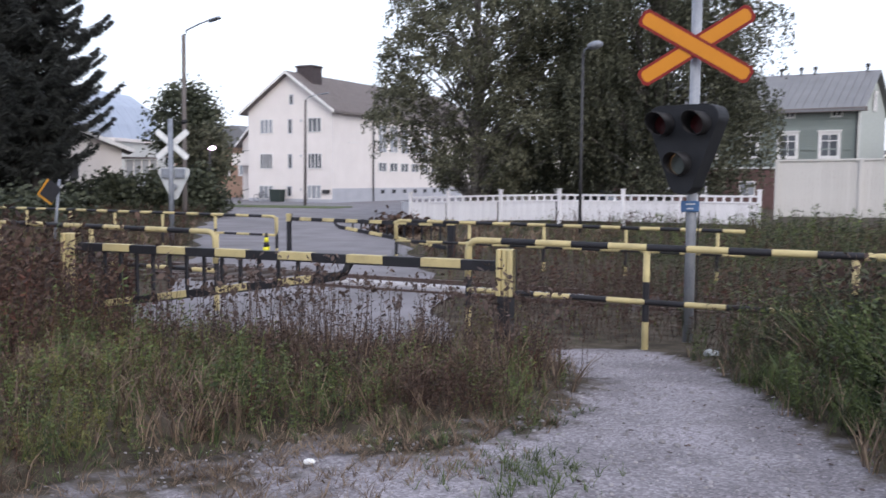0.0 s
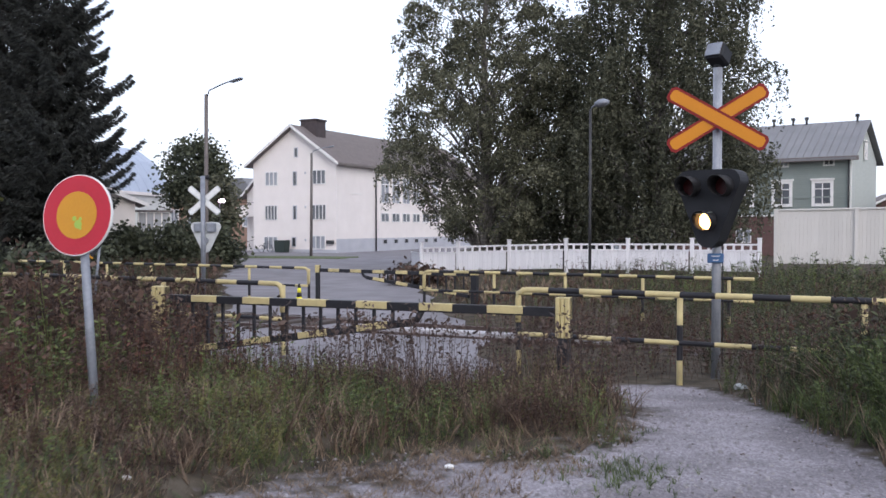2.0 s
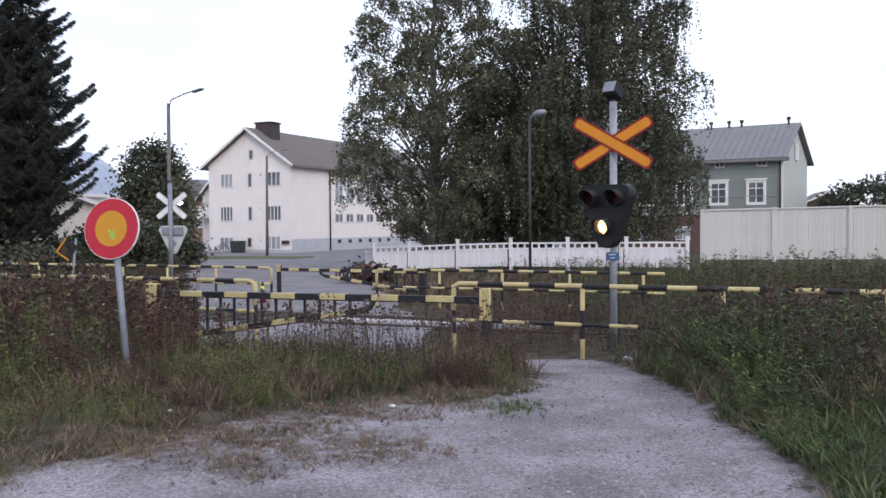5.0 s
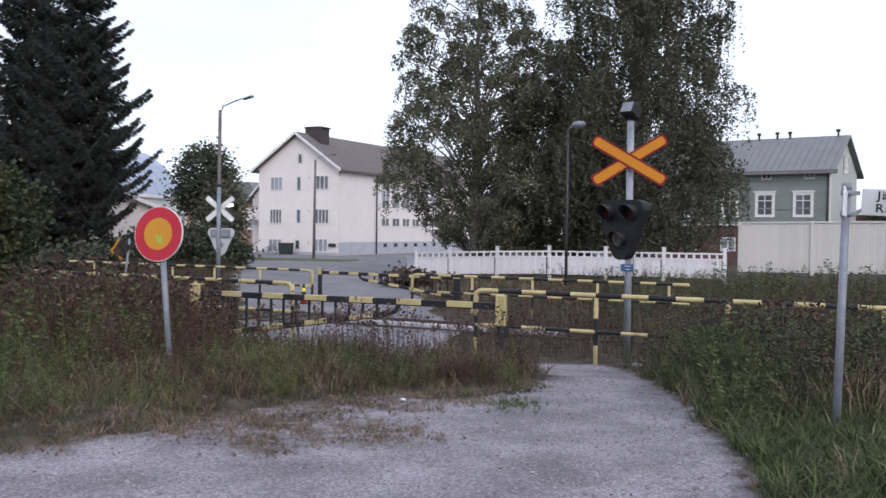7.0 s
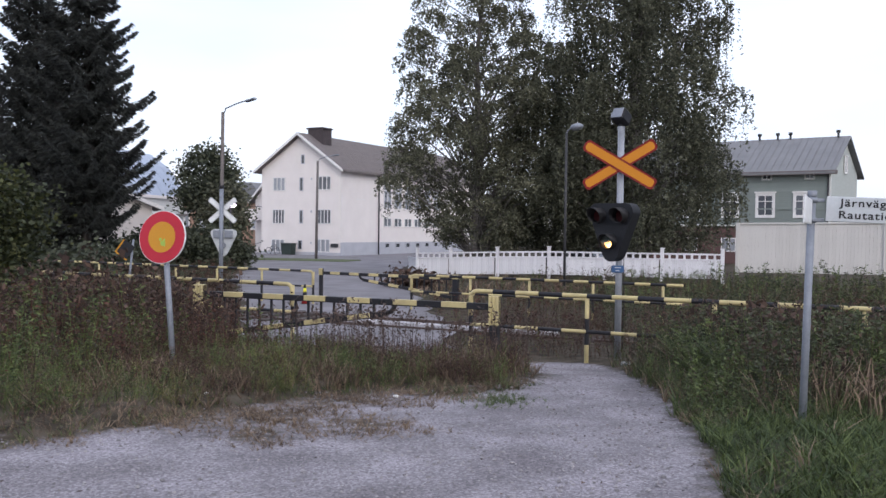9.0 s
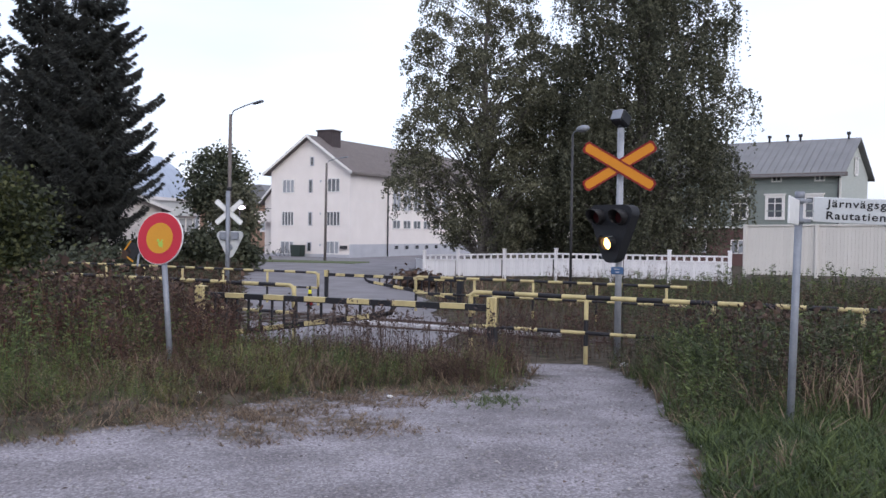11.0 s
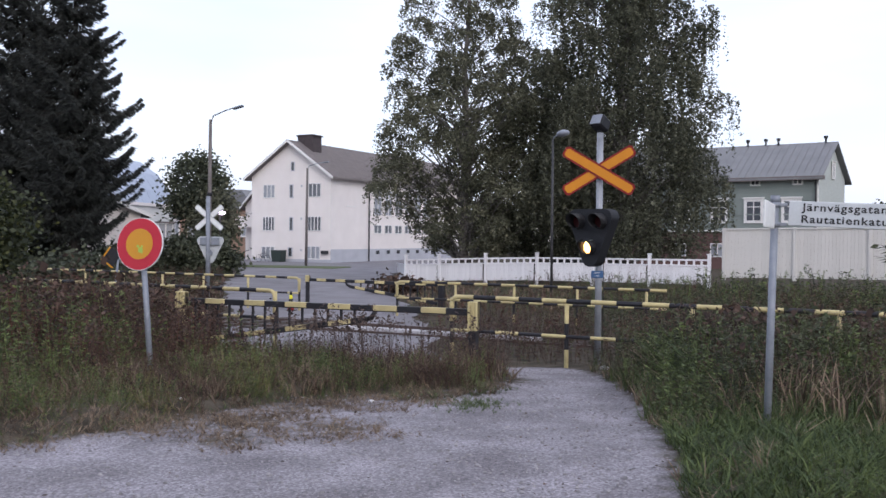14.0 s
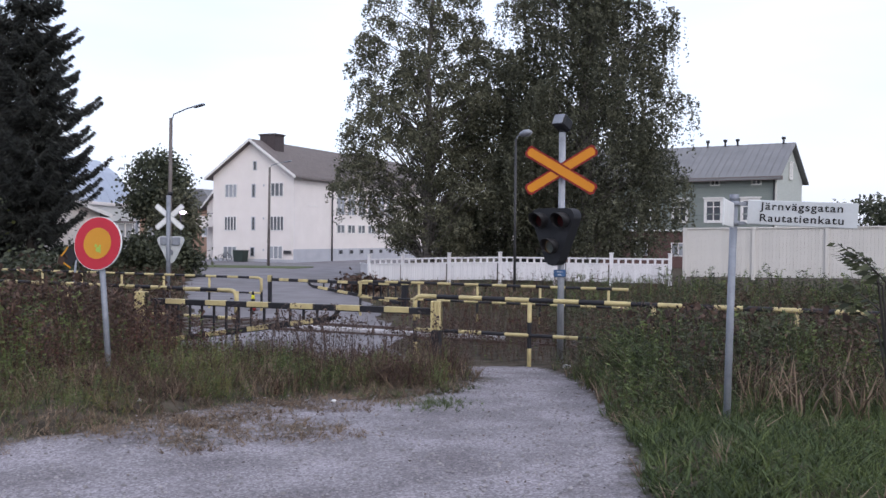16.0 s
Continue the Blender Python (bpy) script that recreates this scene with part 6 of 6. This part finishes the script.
# Verge at the street sign: lush green low down, mixed tall weeds behind.
rvg = lambda x, y: (gravel_depth(x, y) < -0.05) & (x > 0.5)
p = field(8500, 0.7, 7.5, 4.0, 14.0, lambda x, y: rvg(x, y) & (rv.uniform(size=len(x)) < np.interp(y, [4, 8.5, 9.5], [1.0, 1.0, 0.45]) * (0.6 + 0.4 * clumps(x, y, 1.4, 5.0))))
eh = np.clip(-gravel_depth(p[:, 0], p[:, 1]) / 1.3, 0.25, 1.0)
scatter("green_grass", "lush green grass around the street sign", "grass", grass_p, p, (0.10 + 0.32 * eh * np.clip((p[:, 1] - 6.2) / 3.0, 0.10, 1)) * rv.uniform(0.55, 1.2, len(p)), GRASS, rv, 0.2)
p = field(2600, 0.9, 7.5, 7.6, 14.2, lambda x, y: rvg(x, y) & (rv.uniform(size=len(x)) < 1.2 * clumps(x, y, 1.2, 8.0) - 0.1))
eh = np.clip(-gravel_depth(p[:, 0], p[:, 1]) / 1.3, 0.25, 1.0)
scatter("dry_grass", "dry bent grass around the street sign", "grass", grass_p, p, (0.2 + 0.45 * eh) * rv.uniform(0.6, 1.15, len(p)), DRYGRASS, rv, 0.2)
p = field(4600, 0.8, 8.0, 7.6, 14.3, lambda x, y: (gravel_depth(x, y) < -0.12) & (x > 0.5) & (rv.uniform(size=len(x)) < 0.9))
h = np.clip(-gravel_depth(p[:, 0], p[:, 1]) / 0.65, 0.45, 1) * np.interp(p[:, 1], [7, 7.8, 8.8, 10.5, 14], [0.2, 0.32, 0.7, 0.88, 0.8]) * (0.7 + 0.5 * clumps(p[:, 0], p[:, 1], 1.6, 3.0))
dark = rv.uniform(size=len(p)) < 0.95 * clumps(p[:, 0], p[:, 1], 1.3, 12.0) + 0.12
scatter("green_weeds", "tall green weeds behind the street sign", "weeds", leafy_p, p[~dark], h[~dark] * rv.uniform(0.5, 1.12, (~dark).sum()), WEED_GREEN, rv)
scatter("dark_weeds", "tall dull dark green weeds behind the street sign", "weeds", leafy_p, p[dark], h[dark] * rv.uniform(0.5, 1.15, dark.sum()), BANK_LEAF, rv)
p = field(5400, 0.8, 6.2, 3.0, 9.0, lambda x, y: rvg(x, y))
scatter("lawn_grass", "lush short green grass at the path's edge", "grass", mid_p + leafy_p[:3] + broad_p[:3], p, np.interp(p[:, 1], [3, 5.8, 7.5, 9], [0.17, 0.19, 0.19, 0.32]) * (0.6 + 0.8 * clumps(p[:, 0], p[:, 1], 2.3, 5.0)) * rv.uniform(0.5, 1.25, len(p)), LAWN, rv, 0.4)
p = field(1500, 0.8, 7.0, 4.0, 8.5, lambda x, y: rvg(x, y) & (rv.uniform(size=len(x)) < 1.5 * clumps(x, y, 2.0, 31.0) - 0.6))
scatter("dry_grass", "flattened dry grass in the lush verge", "grass", mid_p, p, rv.uniform(0.12, 0.28, len(p)), DRYGRASS, rv, 0.6)
p = field(1700, 0.8, 8.5, 7.8, 14.4, lambda x, y: (gravel_depth(x, y) < -0.1) & (x > 0.5) & (rv.uniform(size=len(x)) < 1.2 * clumps(x, y, 0.9, 6.0)))
h = np.clip(-gravel_depth(p[:, 0], p[:, 1]) / 1.0, 0.35, 1) * np.interp(p[:, 1], [7.8, 8.8, 10.5, 14], [0.35, 0.75, 0.92, 0.85])
scatter("brown_weeds", "tall brown weeds behind the street sign", "weeds", bare_p, p, h * rv.uniform(0.6, 1.15, len(p)), WEED_BROWN, rv)
p = field(2200, 0.95, 7.0, 5.0, 10.5, lambda x, y: (gravel_depth(x, y) < -0.2) & (x > 0.5) & (rv.uniform(size=len(x)) < 1.5 * clumps(x, y, 1.1, 2.5) - 0.3))
scatter("broad_weeds", "broad-leaved green weeds at the street sign", "weeds", broad_p, p, np.interp(p[:, 1], [5, 6.5, 7.6, 8.2, 9], [0.16, 0.22, 0.22, 0.35, 0.6]) * rv.uniform(0.5, 1.15, len(p)), WEED_GREEN, rv)

p = field(5200, 1.0, 7.0, 6.0, 13.0, lambda x, y: (gravel_depth(x, y) < -0.15) & (x > 0.5) & (rv.uniform(size=len(x)) < 0.25 + 0.9 * clumps(x, y, 1.1, 23.0)))
eh = np.clip(-gravel_depth(p[:, 0], p[:, 1]) / 0.75, 0.45, 1.0)
scatter("long_grass", "long bent green grass around the street sign", "grass", long_p, p, eh * np.interp(p[:, 1], [6, 7.5, 10, 13], [0.16, 0.30, 0.72, 0.8]) * rv.uniform(0.5, 1.1, len(p)), LAWN, rv, 0.25)
p = field(900, 1.0, 7.5, 8.2, 14.0, lambda x, y: (gravel_depth(x, y) < -0.15) & (x > 0.5) & (rv.uniform(size=len(x)) < 1.4 * clumps(x, y, 1.3, 33.0) - 0.3))
eh = np.clip(-gravel_depth(p[:, 0], p[:, 1]) / 0.75, 0.45, 1.0)
scatter("long_grass", "long pale dry grass around the street sign", "grass", long_p, p, eh * np.interp(p[:, 1], [7, 10, 13], [0.4, 0.8, 0.9]) * rv.uniform(0.5, 1.1, len(p)), DRYGRASS, rv, 0.25)
p = field(7000, 0.8, 6.5, 3.5, 7.6, lambda x, y: rvg(x, y))
scatter("lawn_grass", "short green grass below the street sign", "grass", grass_p + mid_p, p, rv.uniform(0.08, 0.24, len(p)) * (0.6 + 0.7 * clumps(p[:, 0], p[:, 1], 2.0, 51.0)), LAWN, rv, 0.4)

# Rank growth along the railway, darker and browner.
tv = lambda x, y: ~on_road(x, y, 0.1)
p = field(3400, -26, 12, 14.6, 31, lambda x, y: tv(x, y) & (y < 33 - 0.45 * x) & ~((x > -0.6) & (x < 1.0) & (y < 15.2)) & ((x < 1.6) | (rv.uniform(size=len(x)) < 0.35)))
hx = np.interp(p[:, 0], [-12, -3, 1, 4, 12], [0.8, 0.42, 0.5, 0.6, 0.7])
scatter("brown_weeds", "dead brown weeds along the railway track", "weeds", far_bare, p, hx * rv.uniform(0.5, 1.1, len(p)), WEED_BROWN, rv)
p = field(6200, -26, 12, 15.0, 32, lambda x, y: tv(x, y) & (rv.uniform(size=len(x)) < 0.25 + 0.7 * clumps(x, y, 0.6, 9.0)) & ~((x > -0.6) & (x < 1.0) & (y < 15.2)))
hx = np.interp(p[:, 0], [-12, -3, 1, 4, 12], [0.6, 0.35, 0.45, 0.7, 0.85])
scatter("green_weeds", "dull green weeds along the railway track", "weeds", far_leafy, p, hx * rv.uniform(0.4, 1.0, len(p)), WEED_GREEN, rv)
p = field(4200, -26, 12, 15.0, 34, lambda x, y: tv(x, y) & (rv.uniform(size=len(x)) < 1.5 * clumps(x, y, 0.5, 13.0) - 0.35))
scatter("red_weeds", "reddish weeds along the railway track", "weeds", far_leafy, p, rv.uniform(0.3, 0.85, len(p)), WEED_RED, rv)
p = field(900, -1.2, 4.5, 15.2, 22, lambda x, y: tv(x, y))
scatter("brown_weeds", "low dead weeds between the railing and the track", "weeds", far_bare, p, rv.uniform(0.2, 0.6, len(p)), WEED_BROWN, rv)
# Rough bank in front of the fences.
p = field(3000, -26, 18, 28, 46, lambda x, y: ~on_road(x, y, 0.2) & (y < 43.9 - 0.404 * x))
scatter("bank_grass", "rough grass bank below the fences", "grass", short_p, p, rv.uniform(0.2, 0.5, len(p)), DRYGRASS, rv)
p = field(3000, 1.2, 14, 15.5, 30, lambda x, y: tv(x, y) & (rv.uniform(size=len(x)) < 1.4 * clumps(x, y, 0.7, 17.0) - 0.2))
scatter("green_weeds", "dark green weeds beyond the railing", "weeds", far_leafy, p, rv.uniform(0.35, 0.85, len(p)), BANK_LEAF, rv)
p = field(4600, -4, 18, 26, 44, lambda x, y: (y < 43.6 - 0.404 * x))
hx = np.interp(p[:, 0], [-4, 0, 6, 18], [0.35, 0.6, 1.15, 1.6]) * (0.25 + 1.1 * clumps(p[:, 0], p[:, 1], 0.8, 5.0)) * rv.uniform(0.4, 1.1, len(p))
lush = rv.uniform(size=len(p)) < 0.1 + 0.8 * clumps(p[:, 0], p[:, 1], 0.9, 19.0)
scatter("bank_weeds", "tangled dark weeds on the bank below the fences", "weeds", far_leafy, p[~lush], hx[~lush], BANK_LEAF, rv)
scatter("bank_weeds", "lush green weeds on the bank below the fences", "weeds", far_leafy, p[lush], hx[lush], WEED_GREEN, rv)
p = field(3600, 0, 18, 24, 44, lambda x, y: (y < 43.6 - 0.404 * x) & (rv.uniform(size=len(x)) < 1.2 * clumps(x, y, 0.6, 3.0) - 0.4))
scatter("bank_weeds", "brown weeds on the bank below the fences", "weeds", far_bare, p, rv.uniform(0.4, 1.0, len(p)), WEED_BROWN, rv)
p = field(2600, -30, -9, 30, 47, lambda x, y: ~on_road(x, y, 0.3))
scatter("bank_weeds", "dull green weeds below the lamp post", "weeds", far_leafy, p, rv.uniform(0.3, 0.9, len(p)), BANK_LEAF, rv)
p = field(1500, -30, -9, 30, 47, lambda x, y: ~on_road(x, y, 0.3))
scatter("bank_weeds", "reddish brown weeds below the lamp post", "weeds", far_leafy, p, rv.uniform(0.4, 1.0, len(p)), WEED_RED, rv)

# Loose stones on the path.
sp = np.stack([rv.uniform(-5, 1.6, 9000), rv.uniform(2.5, 14.5, 9000)], -1)
sp = sp[gravel_depth(sp[:, 0], sp[:, 1]) > -0.2]
sz = np.abs(rv.normal(size=len(sp))) * 0.0035 + 0.004
cube = np.array([(-1, -1, -0.4), (1, -0.8, -0.4), (0.9, 1, -0.4), (-0.8, 0.9, -0.4), (-0.6, -0.5, 0.6), (0.5, -0.6, 0.7), (0.6, 0.5, 0.6), (-0.5, 0.6, 0.5)])
cq = np.array([(4, 5, 6, 7), (0, 1, 5, 4), (1, 2, 6, 5), (2, 3, 7, 6), (3, 0, 4, 7)])
an = rv.uniform(0, 6.28, len(sp))
sx = (cube[None, :, 0] * np.cos(an)[:, None] - cube[None, :, 1] * np.sin(an)[:, None]) * sz[:, None] * 1.3
sy = (cube[None, :, 0] * np.sin(an)[:, None] + cube[None, :, 1] * np.cos(an)[:, None]) * sz[:, None]
szz = cube[None, :, 2] * sz[:, None]
sv = np.stack([sx + sp[:, 0:1], sy + sp[:, 1:2], szz + near_z(sp[:, 0], sp[:, 1])[:, None] + 0.004], -1).reshape(-1, 3)
sq = (cq[None] + (np.arange(len(sp)) * 8)[:, None, None]).reshape(-1, 4)
tagged(new("loose_gravel", fast_mesh("loose_gravel", sv, sq, STONE)), "loose grey gravel stones on the path", "gravel", kind="stuff")
lp = np.stack([rv.uniform(-5, 1.3, 1500), rv.uniform(2.6, 14.5, 1500)], -1)
lp = lp[(gravel_depth(lp[:, 0], lp[:, 1]) > -0.3) & (rv.uniform(size=len(lp)) < 1.0 - 0.28 * np.clip(gravel_depth(lp[:, 0], lp[:, 1]), 0, 3))]
lc = np.concatenate([lp, near_z(lp[:, 0], lp[:, 1])[:, None] + 0.014], 1)
lw = np.concatenate([rv.normal(size=(len(lc), 2)), np.zeros((len(lc), 1))], 1) * 2
lv_, lq_ = leaf_cards(lc, 0.022, 0.0, 1.6, lw)
lv_[:, 2] = np.repeat(lc[:, 2], 4) + rv.uniform(-0.006, 0.006, len(lv_))
tagged(new("fallen_leaves", fast_mesh("fallen_leaves", lv_, lq_, WEED_BROWN)), "small brown fallen leaves on the gravel", "leaves", kind="stuff")
for x, y, s in ((-1.62, 9.66, 0.024), (-3.35, 8.7, 0.02)):
    bm = bmesh.new()
    bmesh.ops.create_icosphere(bm, subdivisions=2, radius=s, matrix=Matrix.Diagonal((1.3, 0.9, 0.7, 1)))
    for v in bm.verts:
        v.co *= 1 + 0.25 * noise.noise(v.co * 20 + Vector((x, y, 0)))
    st = part("stone", bm, SIGN_WHITE)
    st.location = (x, y, float(near_z(np.array([x]), np.array([y]))[0]) + s * 0.5)
    tagged(st, "pale stone lying on the gravel", "stone")

bm = bmesh.new()
bmesh.ops.create_icosphere(bm, subdivisions=3, radius=0.06, matrix=Matrix.Diagonal((1.25, 0.8, 0.62, 1)))
for v in bm.verts:
    v.co *= 1 + 0.55 * noise.noise(v.co * 26) + 0.3 * noise.noise(v.co * 60)
bag = part("plastic_bag", bm, SIGN_BACK)
bag.location = (1.24, 14.2, gz(14.2) + 0.06)
tagged(bag, "crumpled pale plastic bag at the path's edge", "litter")


# ---- what moves ----
def motions():
    # The lens glows all the time; the added flap imitates its flashing.
    shut, lifted = pose(0, -0.094, -0.516), pose(0, -0.094, -0.516, -84, 0, 0)
    rows = [(0.0, shut)]
    for on, off in ((0.35, 1.08), (1.55, 2.44), (3.2, 4.05), (4.75, 5.4), (6.1, 6.85), (7.6, 8.25), (9.0, 9.7), (10.4, 11.3), (11.85, 12.7), (13.35, 14.1), (14.8, 15.4)):
        rows += [(on - 0.04, shut), (on + 0.03, lifted), (off - 0.10, lifted), (off + 0.06, shut)]
    rows.append((16.0, shut))
    walk(shutter, rows)


motions()
